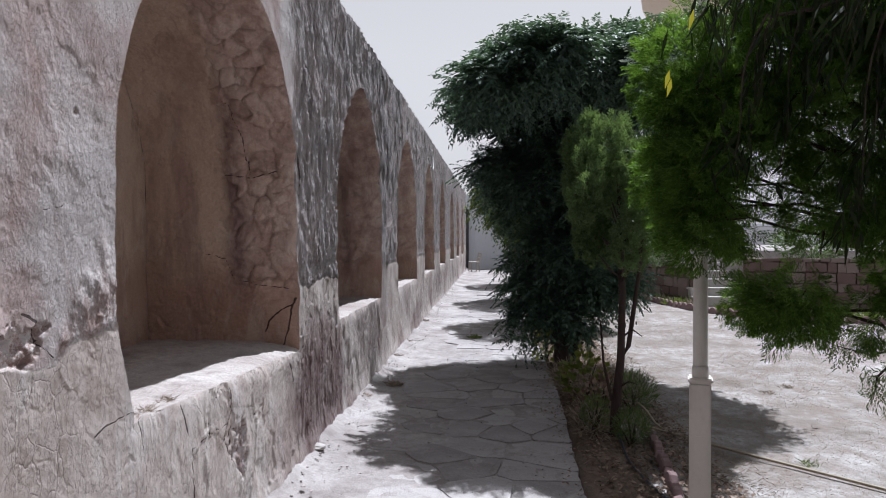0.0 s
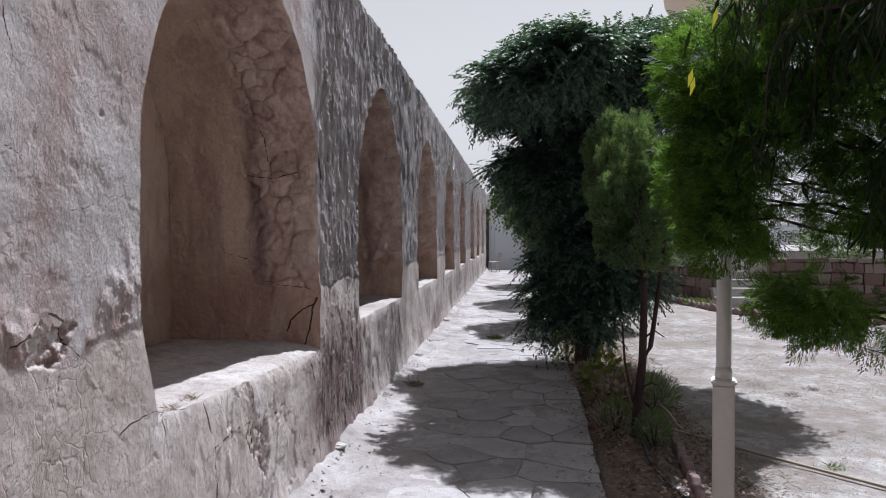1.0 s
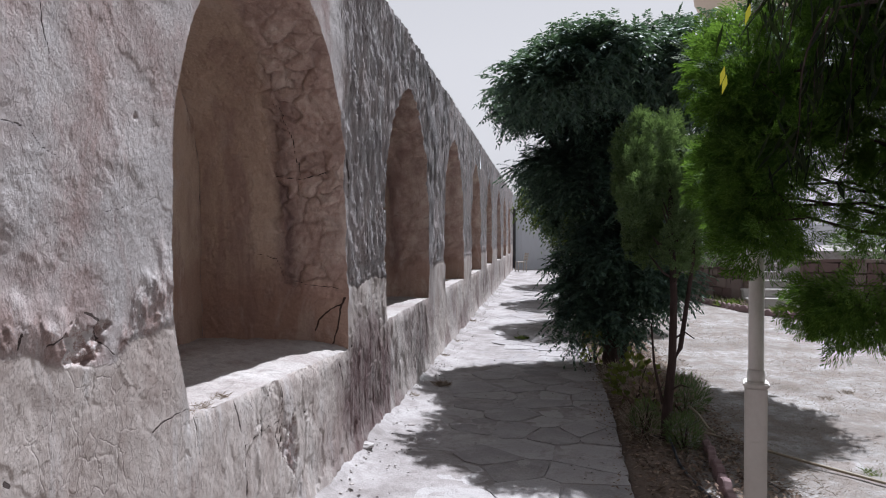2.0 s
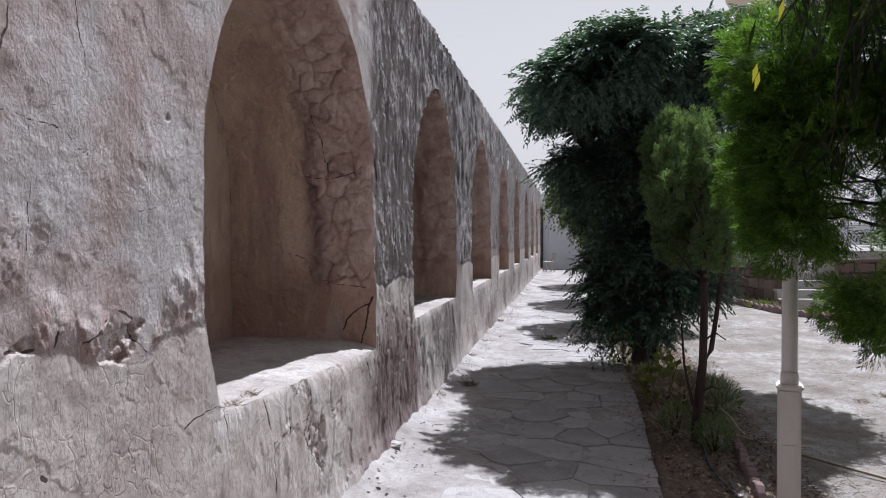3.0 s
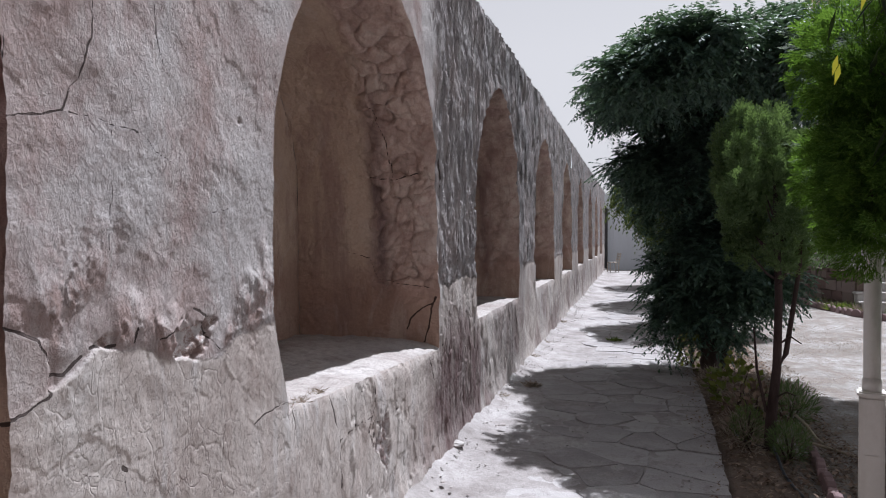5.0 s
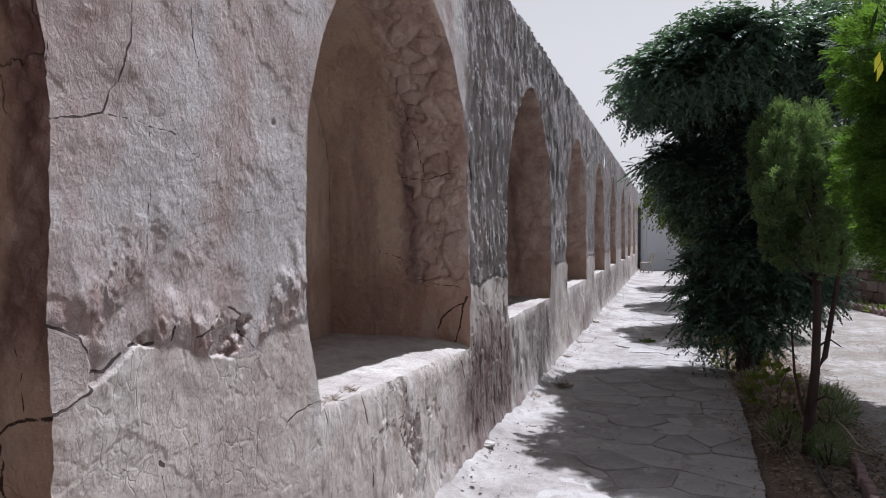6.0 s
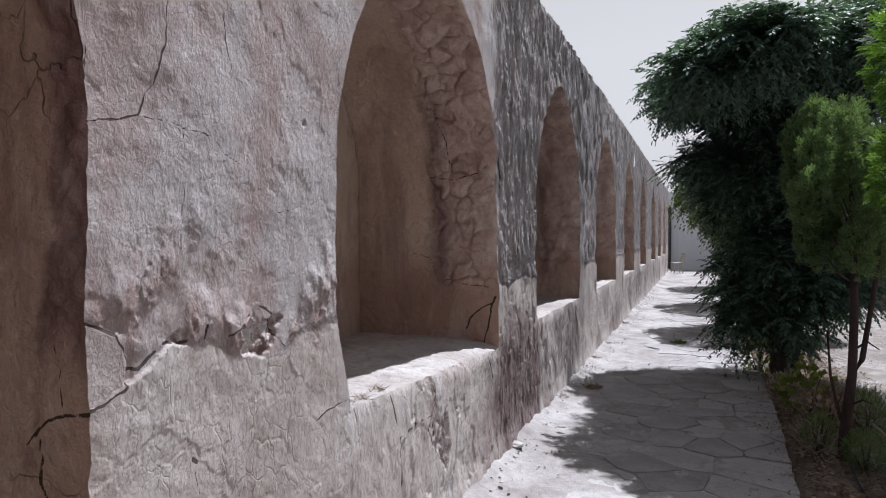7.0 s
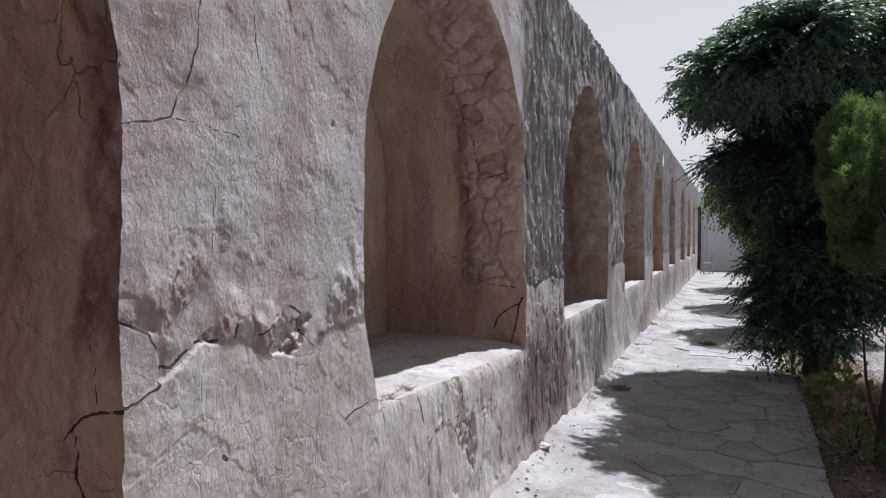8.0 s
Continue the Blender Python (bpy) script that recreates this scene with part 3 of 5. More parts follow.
def steps(a, b, d):
    return np.linspace(a, b, max(2, int(math.ceil((b - a) / d)) + 1))


def res_at(y):
    if y < -0.9:
        return 0.06
    if y < 0.6:
        return 0.008
    return 0.0045 if y < 2.4 else 0.0085 if y < 5.7 else 0.02 if y < 9 else 0.04 if y < 18 else 0.07


def wall():
    B = Builder()
    edges = [-1.25] + [e for n in NICHES for e in n] + [WALL_END]
    # piers, full height
    for a, b in zip(edges[0::2], edges[1::2]):
        d = res_at(b)
        ys, zs = steps(a, b, d), steps(-0.05, TOP, d)
        front(B, ys, np.repeat(zs[:, None], len(ys), 1))
    for yl, yr in NICHES:
        d = res_at((yl + yr) / 2)
        ys = arch_cols(yl, yr, d)
        zs = steps(-0.05, FLOOR.get(yr, SILL), d)
        front(B, ys, np.repeat(zs[:, None], len(ys), 1))
        za = arch_z(ys, yl, yr)
        k = len(steps(2.6, TOP, d))
        front(B, ys, za[None, :] + (TOP - za)[None, :] * np.linspace(0, 1, k)[:, None])
    # top and back
    for xs, zs, flip in ((np.linspace(0, -1.3, 12), None, False), (None, np.linspace(TOP, -0.05, 8), False)):
        ys = np.concatenate([steps(-1.25, 0.6, 0.3), steps(0.65, 12, 0.03), steps(12.1, WALL_END, 0.1)])
        if zs is None:
            X, Y = np.meshgrid(xs, ys, indexing="ij")
            P = np.stack([X.ravel(), Y.ravel(), np.full(X.size, TOP)], 1)
            x, _ = face_detail(P[:, 1], P[:, 2])
            Q = P + warp3(P)
            Q[:, 0] += x * np.exp(P[:, 0] / 0.04)
            lump = 0.06 * (fbm(P * 3.5, 4, 60) - 0.4)
            Q[:, 2] += lump * smooth(0, -0.15, P[:, 0])
        else:
            Z, Y = np.meshgrid(zs, ys, indexing="ij")
            Q = np.stack([np.full(Z.size, -1.3), Y.ravel(), Z.ravel()], 1)
            Q = Q + warp3(Q)
        B.add(Q, len(xs) if zs is None else len(zs), len(ys), dict(crust=np.ones(len(Q))))
    # end of the wall
    X, Z = np.meshgrid(np.linspace(0, -1.3, 14), np.linspace(-0.05, TOP, 36), indexing="ij")
    P = np.stack([X.ravel(), np.full(X.size, WALL_END), Z.ravel()], 1)
    B.add(P + warp3(P), 14, 36, dict(crust=np.full(X.size, 0.6)))
    w = tagged(new("wall_west", B.mesh("wall_west", M_PLASTER)), "weathered grey-pink plastered garden wall with pointed niches", "wall", kind="structure")
    for yl, yr in NICHES:
        niche(w, yl, yr)
    return w


# cracks on the jamb of the near niche: (x, z)
JAMB_CRACKS = {4.43: [
    ([(-0.10, 0.87), (-0.06, 0.98), (-0.035, 1.10), (-0.02, 1.16)], 0.0075),
    ([(-0.22, 0.95), (-0.19, 1.02), (-0.10, 1.09), (-0.035, 1.11)], 0.006),
    ([(-0.47, 1.95), (-0.28, 1.93), (-0.12, 1.97)], 0.0045),
    ([(-0.62, 1.45), (-0.46, 1.42), (-0.40, 1.27), (-0.2, 1.24), (-0.05, 1.22)], 0.004),
    ([(-0.40, 2.4), (-0.33, 2.2), (-0.30, 1.95)], 0.004),
], 1.15: [
    ([(0.0, 1.177), (-0.056, 1.164), (-0.106, 1.148), (-0.139, 1.111), (-0.129, 1.06), (-0.129, 1.005), (-0.102, 0.95)], 0.0055),
    ([(-0.139, 1.111), (-0.18, 1.08)], 0.003),
    ([(-0.093, 1.326), (-0.077, 1.263), (-0.067, 1.18)], 0.003),
]}


def lining_detail(x, w, z, seed, lines=(), stones=True):
    """Relief of the niche's lining: loose stones near the mouth, plaster further in. w: way round the arch."""
    n = len(x)
    P = np.stack([x + seed * 3.1, w, z], 1)
    mouth = smooth(-0.52, -0.36, x + 0.16 * (fbm(P * 4, 3, 31) - 0.5)) * smooth(1.05, 1.30, z + 0.2 * (fbm(P * 3, 2, 30) - 0.5))
    if not stones:      # only a broken edge
        mouth = smooth(-0.11, -0.06, x + 0.09 * (fbm(P * 5, 4, 31) - 0.5) + 0.05 * smooth(1.7, 1.3, z)) * smooth(1.20, 1.40, z)
    q = np.stack([x * 6.6, w * 7.4], 1) + 1.5 * np.stack([fbm(P * 4, 4, 32), fbm(P * 4, 4, 33)], 1)
    ed, idn = cells(q, 5 + seed)
    joint = smooth(0.16, 0.01, ed)
    d = 0.012 * (fbm(P * 3, 4, 34) - 0.5) + 0.012 * (fbm(P * 13, 4, 35) - 0.5)
    d = d + (mouth if stones else 0) * (-0.010 * joint * smooth(0.42, 0.55, fbm(P * 3, 3, 48)) + 0.030 * (idn - 0.5) + 0.010 * smooth(0.0, 0.4, ed) + 0.012) + mouth * (0.045 if stones else 0.10) * (fbm(P * np.array([13, 13, 9]), 5, 36) - 0.5)
    run = np.exp(-((x + 0.40 + 0.10 * (fbm(P * 3, 3, 42) - 0.5) + 0.05 * (z - 1.8)) / 0.06) ** 2) * smooth(1.0, 1.4, z) * smooth(2.5, 2.2, z)
    low = smooth(1.48, 1.16, z + 0.40 * (fbm(P * 2.5, 5, 43) - 0.5))
    if not stones:
        run, low = mouth, 0 * low
    crack = np.zeros(n)
    for line, wd in lines:
        jag = 0.03 * (fbm(P * 12, 4, 37) - 0.5)
        crack = np.maximum(crack, crack_value(seg_dist(x + jag, z - jag, line), wd * (0.9 * fbm(P * 9, 3, 45) + 0.35)))
    e2, i2 = cells(np.stack([x * 2.2, w * 1.9], 1) + 1.2 * np.stack([fbm(P * 3, 3, 38), fbm(P * 3, 3, 39)], 1), 9 + seed)
    d = d - 0.006 * smooth(0.03, 0.0, e2) * (1 - mouth) * smooth(0.48, 0.58, fbm(P * 1.7, 3, 41)) + 0.010 * (1 - mouth) * (i2 - 0.5) * smooth(0.45, 0.6, fbm(P * 1.3, 3, 44))
    return d, dict(bare=mouth, crack=crack, dado=idn * mouth + 0.5 * (1 - mouth), damp=0.55 * smooth(0.10, 0.01, ed) * mouth * (1.0 if stones else 0.0) * smooth(0.42, 0.55, fbm(P * 3, 3, 48)), crust=0.9 * run, low=low)


def niche(w, yl, yr):
    mid = (yl + yr) / 2
    d = res_at(mid)
    seed = int(mid * 7) % 50
    base = FLOOR.get(yr, SILL)
    deep = DEEP if yr not in FLOOR else 1.25
    # jambs and vault in one sheet
    up = steps(base - 0.03, SPRING, d)
    ya = arch_cols(yl, yr, d)[1:-1]
    prof = np.concatenate([np.stack([np.full(len(up), yl), up], 1), np.stack([ya, arch_z(ya, yl, yr)], 1), np.stack([np.full(len(up), yr), up[::-1]], 1)])
    way = np.concatenate([[0], np.cumsum(np.hypot(*np.diff(prof, axis=0).T))])
    tan = np.gradient(prof, axis=0)
    nor = np.stack([tan[:, 1], -tan[:, 0]], 1)
    nor /= np.linalg.norm(nor, axis=1)[:, None] + 1e-9
    xs = -steps(0, deep, d * (1.0 if yr < 5 else 1.5))
    r, c = len(xs), len(prof)
    X = np.repeat(xs, c)
    Y, Z, W = np.tile(prof[:, 0], r), np.tile(prof[:, 1], r), np.tile(way, r)
    P = np.stack([X, Y, Z], 1)
    Q = P + warp3(P)
    fx, fat = face_detail(Y, Z)
    Q[:, 0] += fx * np.exp(X / 0.03)
    dd, at = lining_detail(X, np.where(W > way[-1] / 2, way[-1] - W, W), Z, seed, JAMB_CRACKS.get(yr, ()), yr not in FLOOR)
    dd = dd * (1 - np.exp(X / 0.03))
    Q[:, 1] += np.tile(nor[:, 0], r) * dd
    Q[:, 2] += np.tile(nor[:, 1], r) * dd
    B = Builder()
    B.add(Q, r, c, at)
    # back
    ys = yl + (yr - yl) * (0.5 - 0.5 * np.cos(np.linspace(0, math.pi, max(12, int(2.2 / d / 1.5)))))
    za = arch_z(ys, yl, yr)
    k = max(12, int(2.0 / d / 1.5))
    Zb = (base - 0.03 + (za - base + 0.03)[None, :] * np.linspace(0, 1, k)[:, None]).ravel()
    Yb = np.tile(ys, k)
    Pb = np.stack([np.full(len(Yb), -deep), Yb, Zb], 1)
    db, ab = lining_detail(np.full(len(Yb), -2.0) - Yb, Yb, Zb, seed + 3)
    Qb = Pb + warp3(Pb)
    Qb[:, 0] += db
    B.add(Qb, k, len(ys), ab)
    part("niche_lining", B.mesh("niche_lining", M_LINING), None, w, "brown earth plaster over rough stone")
    # sill
    xs, ys = -steps(0, deep + 0.02, d * 1.2), steps(yl - 0.02, yr + 0.02, d * 1.2)
    Xs, Ys = (g.ravel() for g in np.meshgrid(xs, ys, indexing="ij"))
    Ps = np.stack([Xs, Ys, np.full(len(Xs), base)], 1)
    Qs = Ps + warp3(Ps)
    fx, fat = face_detail(Ys, Ps[:, 2])
    Qs[:, 0] += fx * np.exp(Xs / 0.03)
    Qs[:, 2] += (0.030 * (fbm(Ps * 4, 4, 70) - 0.45) + 0.02 * (fbm(Ps * 16, 3, 71) - 0.5)) * (1 - np.exp(Xs / 0.05)) + 0.006 * (1 - np.exp(Xs / 0.02))
    # the opening's unseen floor is dark earth, added to keep its jamb dim
    part("sill", mesh_np("sill", Qs, grid_faces(len(xs), len(ys)), M_SILL if yr not in FLOOR else M_BED), None, w, "dusty earthen sill" if yr not in FLOOR else "unseen floor darkened to cut bounced light")


wall_west = wall()

# ---- ground ----
def lawn_height(x, y):
    P = np.stack([x, y, np.zeros_like(x)], 1)
    return 0.05 * (fbm(P * 0.9, 4, 80) - 0.5) + 0.02 * (fbm(P * 5, 3, 81) - 0.5)


def ground_sheet():
    xs = np.concatenate([[-3000, -800, -200, -60, -20, -6, -2], steps(-1.25, 10, 0.09), [11, 13, 16, 20, 30, 60, 200, 800, 3000]])
    ys = np.concatenate([[-3000, -800, -200, -60, -20, -8], steps(-3, 20, 0.09), [21, 23, 26, 30, 36, 45, 60, 120, 400, 1200, 3000]])
    X, Y = (g.ravel() for g in np.meshgrid(xs, ys, indexing="ij"))
    near = smooth(-1.3, -1.2, X) * smooth(12, 10, X) * smooth(21, 19, Y)
    Z = lawn_height(X, Y) * near
    Z = Z - 0.06 * smooth(2.0, 1.75, X) * smooth(-1.3, -1.0, X)
    return mesh_np("ground", np.stack([X, Y, Z], 1), grid_faces(len(xs), len(ys), flip=False)[:, ::-1], M_LAWN)


tagged(new("ground", ground_sheet()), "pale dry trampled lawn of dust and straw", "ground", kind="structure")


def path_right(y):
    return 1.80 + 0.10 * smooth(4.0, 7.0, y) + 0.03 * (fbm(np.stack([y * 0, y, y * 0], 1) * 2.0, 2, 90) - 0.5)


def path_sheet():
    ys = np.concatenate([steps(1.3, 2, 0.1), steps(2.05, 18, 0.05), steps(18.2, 33, 0.2)])
    us = np.linspace(0, 1, 44)
    xr = path_right(ys)
    U, Y = np.meshgrid(us, ys, indexing="ij")
    XR = np.broadcast_to(xr, U.shape)
    X = (-0.12 + (XR + 0.12) * U).ravel()
    Y = Y.ravel()
    P = np.stack([X, Y, X * 0], 1)
    Z = PATH_Z + 0.012 * (fbm(P * 1.5, 3, 91) - 0.5) + 0.026 * (fbm(P * 6, 4, 92) - 0.47)
    Z = Z + 0.07 * np.exp(-np.clip(X, 0, 9) / 0.10) * (0.3 + 1.4 * fbm(P * 4, 3, 93))
    Z = np.where(U.ravel() > 0.999, -0.10, Z)
    return mesh_np("path", np.stack([X, Y, Z], 1), grid_faces(len(us), len(ys))[:, ::-1], M_MORTAR)


path = tagged(new("path", path_sheet()), "dusty crazy-paved stone path beside the wall", "path", kind="structure")


def unseen_soil():
    """Unseen dark earth, added where the paving stops to cut bounced light."""
    xs, ys = steps(0.0, 2.3, 0.08), steps(-1.2, 1.45, 0.08)
    X, Y = (g.ravel() for g in np.meshgrid(xs, ys, indexing="ij"))
    P = np.stack([X, Y, X * 0], 1)
    Z = 0.045 + 0.03 * (fbm(P * 3, 4, 97) - 0.5) - 0.12 * smooth(2.15, 2.3, X)
    return mesh_np("soil", np.stack([X, Y, Z], 1), grid_faces(len(xs), len(ys))[:, ::-1], M_BED)


tagged(new("soil", unseen_soil()), "unseen dark earth added before the paving to cut bounced light", "ground", kind="structure")
# unseen dark wall, added to keep sky and bounced light off the near opening
bm = box_bm((8.4, 0.4, 3.9), (2.85, -1.25, 1.85), 0.02)
tagged(new("wall_south", bm_mesh("wall_south", bm, M_STONE)), "plain dark stone wall added unseen behind the camera to block light", "wall", kind="structure")


# ---- trees ----
def leaf_quads(base, axis, side, length, width, droop=0.0):
    """Kite-shaped leaves, two triangles each, folded along the middle. All arguments are arrays of n."""
    n = len(base)
    up = np.cross(axis, side)
    tip = base + axis * length[:, None]
    tip[:, 2] -= droop * length
    m = base + axis * (0.45 * length)[:, None]
    m[:, 2] -= 0.25 * droop * length
    a = m + side * (width / 2)[:, None] + up * (0.12 * width)[:, None]
    b = m - side * (width / 2)[:, None] + up * (0.12 * width)[:, None]
    V = np.stack([base, a, tip, b], 1).reshape(-1, 3)
    i = np.arange(n)[:, None] * 4
    F = np.concatenate([i + np.array([[0, 1, 2]]), i + np.array([[0, 2, 3]])], 1).reshape(-1, 3)
    return V, F


def unit(v):
    return v / (np.linalg.norm(v, axis=-1, keepdims=True) + 1e-9)


def pinnate(rng, tips, outs, fronds=7, leaflets=13, length=0.24, size=0.055, droop=0.5):
    """Rosettes of feathered leaves at tips, spreading round outs."""
    bases, axes, sides, Ls, Ws = [], [], [], [], []
    n = len(tips)
    for f in range(fronds):
        ang = 2 * math.pi * (f + rng.random(n)) / fronds
        ref = unit(np.cross(outs, np.array([0.3, 0.2, 1.0])))
        ref2 = np.cross(outs, ref)
        d = unit(outs * rng.uniform(0.1, 0.8, n)[:, None] + ref * np.cos(ang)[:, None] + ref2 * np.sin(ang)[:, None] + np.array([0, 0, 0.15]))
        L = length * rng.uniform(0.7, 1.25, n)
        s = unit(np.cross(d, np.array([0, 0, 1.0])))
        for k in range(leaflets):
            u = (k + 1) / leaflets
            p = tips + d * (L * u)[:, None]
            p[:, 2] -= droop * L * u * u
            tang = d.copy()
            tang[:, 2] -= 2 * droop * u
            tang = unit(tang)
            sg = 1 if k % 2 else -1
            if k == leaflets - 1:
                ax = tang
            else:
                ax = unit(tang * 0.55 + s * sg * 0.85 + rng.normal(0, 0.15, (n, 3)))
                ax[:, 2] -= 0.10
            ax = unit(ax)
            sd = unit(np.cross(ax, np.array([0, 0, 1.0])) + rng.normal(0, 0.25, (n, 3)))
            bases.append(p)
            axes.append(ax)
            sides.append(sd)
            Ls.append(size * rng.uniform(0.75, 1.25, n) * (1.1 - 0.3 * abs(u - 0.5)))
            Ws.append(size * 0.48 * rng.uniform(0.8, 1.2, n))
    return leaf_quads(np.concatenate(bases), np.concatenate(axes), np.concatenate(sides), np.concatenate(Ls), np.concatenate(Ws), 0.15)


def blob_points(rng, lobes, per_area, hollow=0.55):
    """Points spread through ellipsoid lobes (centre, radii), denser near the skin, with outward directions."""
    P, O = [], []
    for c, r in lobes:
        n = int(per_area * (r[0] * r[1] + r[1] * r[2] + r[0] * r[2]))
        d = unit(rng.normal(0, 1, (n, 3)))
        s = hollow + (1 - hollow) * rng.random(n) ** 0.5
        bump = 1 + 0.22 * (fbm(d * 2.2 + np.array(c), 2, 5) - 0.5) * 2
        P.append(np.array(c) + d * np.array(r) * (s * bump)[:, None])
        O.append(unit(d / np.array(r) + np.array([0, 0, 0.25])))
    return np.concatenate(P), np.concatenate(O)


def limb(rng, a, b, r0, r1, n=7, wob=0.06):
    a, b = np.array(a, float), np.array(b, float)
    t = np.linspace(0, 1, n)
    P = a + (b - a) * t[:, None]
    L = np.linalg.norm(b - a)
    P[1:-1] += rng.normal(0, wob * L * 0.5, (n - 2, 3))
    P[:, 2] += 0.10 * L * np.sin(t * math.pi)
    return P, r0 + (r1 - r0) * t


def broad_tree(name, seed, foot, lobes, trunks, mat_leaf, mat_bark, density, label, fork=1.6, hollow=0.55, **leaf):
    """A tree of several stems with a crown of feathered leaves."""
    rng = np.random.default_rng(seed)
    tree = tagged(new(name), label, "tree", group="trees beside the path")
    tree.location = foot
    foot = np.array(foot)
    stems = []
    for (dx, dy), r in trunks:
        fk = np.array([dx * 2.2, dy * 2.2, fork * rng.uniform(0.8, 1.1)])
        stems.append(limb(rng, (dx, dy, -0.1), fk, r, r * 0.7, 8, 0.03 if r > 0.05 else 0.004))
        for c, rr in lobes:
            if rng.random() < 0.75 and len(stems) < 30:
                stems.append(limb(rng, fk, np.array(c) - foot + rng.normal(0, 0.15, 3), r * 0.5, 0.012, 8, 0.06))
    part("trunk", tubes_mesh("trunk", stems, mat_bark, 9), None, tree)
    P, O = blob_points(rng, lobes, density, hollow)
    twigs = []
    for i in rng.choice(len(P), min(len(P), 130), replace=False):
        c = min(lobes, key=lambda l: np.linalg.norm(P[i] - np.array(l[0])))[0]
        twigs.append((np.stack([np.array(c) * 0.55 + P[i] * 0.45, np.array(c) * 0.2 + P[i] * 0.8, P[i]]) - foot, (0.010, 0.007, 0.003)))
    tagged(part("branches", tubes_mesh("branches", twigs, mat_bark, 4), None, tree), kind="stuff")
    V, F = pinnate(rng, P - foot, O, **leaf)
    part("crown", mesh_np("crown", V, F, mat_leaf, shade=False), None, tree)
    return tree


def spray_mesh_arrays(rng, P, D, N, length, width, twigs=9, fine=5):
    """Flat feathery sprays: at P, growing along D, in the plane normal to N; slivers on side shoots."""
    n = len(P)
    S = unit(np.cross(D, N))
    B, A, Sd, L, W = [], [], [], [], []
    for k in range(twigs):
        u = (k + 0.5) / twigs
        sg = 1 if k % 2 else -1
        p0 = P + D * (length * u * 0.85)[:, None]
        ax = unit(D * 0.75 + S * sg * (0.85 * (1 - 0.5 * u)) + rng.normal(0, 0.10, (n, 3)))
        tl = length * (0.50 * (1 - u) + 0.16) * rng.uniform(0.8, 1.2, n)
        for f in range(fine):
            v = (f + 0.3) / fine
            s2 = 1 if f % 2 else -1
            p = p0 + ax * (tl * v)[:, None]
            a2 = unit(ax + S * s2 * 0.5 + D * 0.25 + N * rng.normal(0, 0.2, n)[:, None])
            B.append(p)
            A.append(a2)
            Sd.append(unit(np.cross(a2, N)))
            L.append(tl * 0.55 * (1.05 - 0.5 * v))
            W.append(np.full(n, 1.0) * width * rng.uniform(0.7, 1.3, n))
    return leaf_quads(np.concatenate(B), np.concatenate(A), np.concatenate(Sd), np.concatenate(L), np.concatenate(W))


def conifer_sprays(rng, P, O, length, width, up=0.5, twigs=9, fine=5):
    n = len(P)
    D = unit(O + np.array([0, 0, up]) + rng.normal(0, 0.25, (n, 3)))
    N = unit(np.cross(D, unit(rng.normal(0, 1, (n, 3)))))
    return spray_mesh_arrays(rng, P, D, N, length * rng.uniform(0.6, 1.3, n), width, twigs, fine)


# chinaberry tree at the path's edge: a broad umbrella of many small tiers over a leafy skirt
def tiers(rng, centre, radii, n, size, flat=0.45, skin=0.7):
    out = []
    for k in range(n):
        d = unit(rng.normal(0, 1, 3))
        if d[2] < -0.5:
            d[2] *= -0.6
        s = skin + (1 - skin) * rng.random()
        c = np.array(centre) + d * np.array(radii) * s
        r = size * rng.uniform(0.7, 1.3)
        out.append((tuple(c), (r, r, r * flat)))
    return out


_r = np.random.default_rng(5)
CHINABERRY = (tiers(_r, (2.2, 8.75, 3.34), (1.22, 1.35, 0.74), 46, 0.36, 0.32) + tiers(_r, (2.6, 9.0, 3.35), (1.0, 1.1, 0.75), 20, 0.36, 0.32)
              + tiers(_r, (1.46, 8.8, 3.28), (0.62, 0.9, 0.42), 22, 0.26) + tiers(_r, (1.66, 8.5, 2.25), (0.50, 0.7, 0.34), 14, 0.25) + tiers(_r, (1.40, 8.9, 2.35), (0.34, 0.5, 0.26), 9, 0.22)
              + tiers(_r, (2.1, 8.3, 2.1), (0.6, 0.6, 0.6), 16, 0.28, 0.8) + tiers(_r, (2.20, 8.2, 1.2), (0.52, 0.5, 0.60), 28, 0.25, 0.9)
              + tiers(_r, (1.80, 8.3, 1.0), (0.22, 0.4, 0.40), 9, 0.2, 0.9) + tiers(_r, (1.85, 7.1, 3.10), (0.62, 0.75, 0.36), 20, 0.28, 0.4, 0.4) + tiers(_r, (1.80, 6.35, 3.20), (0.36, 0.3, 0.08), 8, 0.2, 0.4, 0.3) + tiers(_r, (2.75, 6.75, 3.25), (0.45, 0.6, 0.2), 14, 0.27, 0.4, 0.3)
              + tiers(_r, (1.62, 7.5, 3.2), (0.42, 0.5, 0.25), 10, 0.27) + tiers(_r, (2.0, 8.2, 0.72), (0.45, 0.35, 0.30), 14, 0.2, 0.9)
              + tiers(_r, (1.30, 6.6, 3.02), (0.32, 0.34, 0.12), 10, 0.2, 0.4, 0.3) + tiers(_r, (1.40, 7.4, 2.95), (0.36, 0.4, 0.16), 9, 0.22, 0.4, 0.3)
              + tiers(_r, (1.98, 8.5, 2.70), (0.55, 0.6, 0.30), 15, 0.25, 0.6))
broad_tree("chinaberry_tree", 3, (2.12, 8.35, 0.0), CHINABERRY, [((0.0, 0.0), 0.11), ((0.10, 0.08), 0.07), ((-0.06, 0.10), 0.06)], M_LEAF, M_BARK, 58,
           "tall dark green chinaberry tree with layered feathery leaves", hollow=0.78, fronds=9, leaflets=21, length=0.27, size=0.054, droop=0.34)
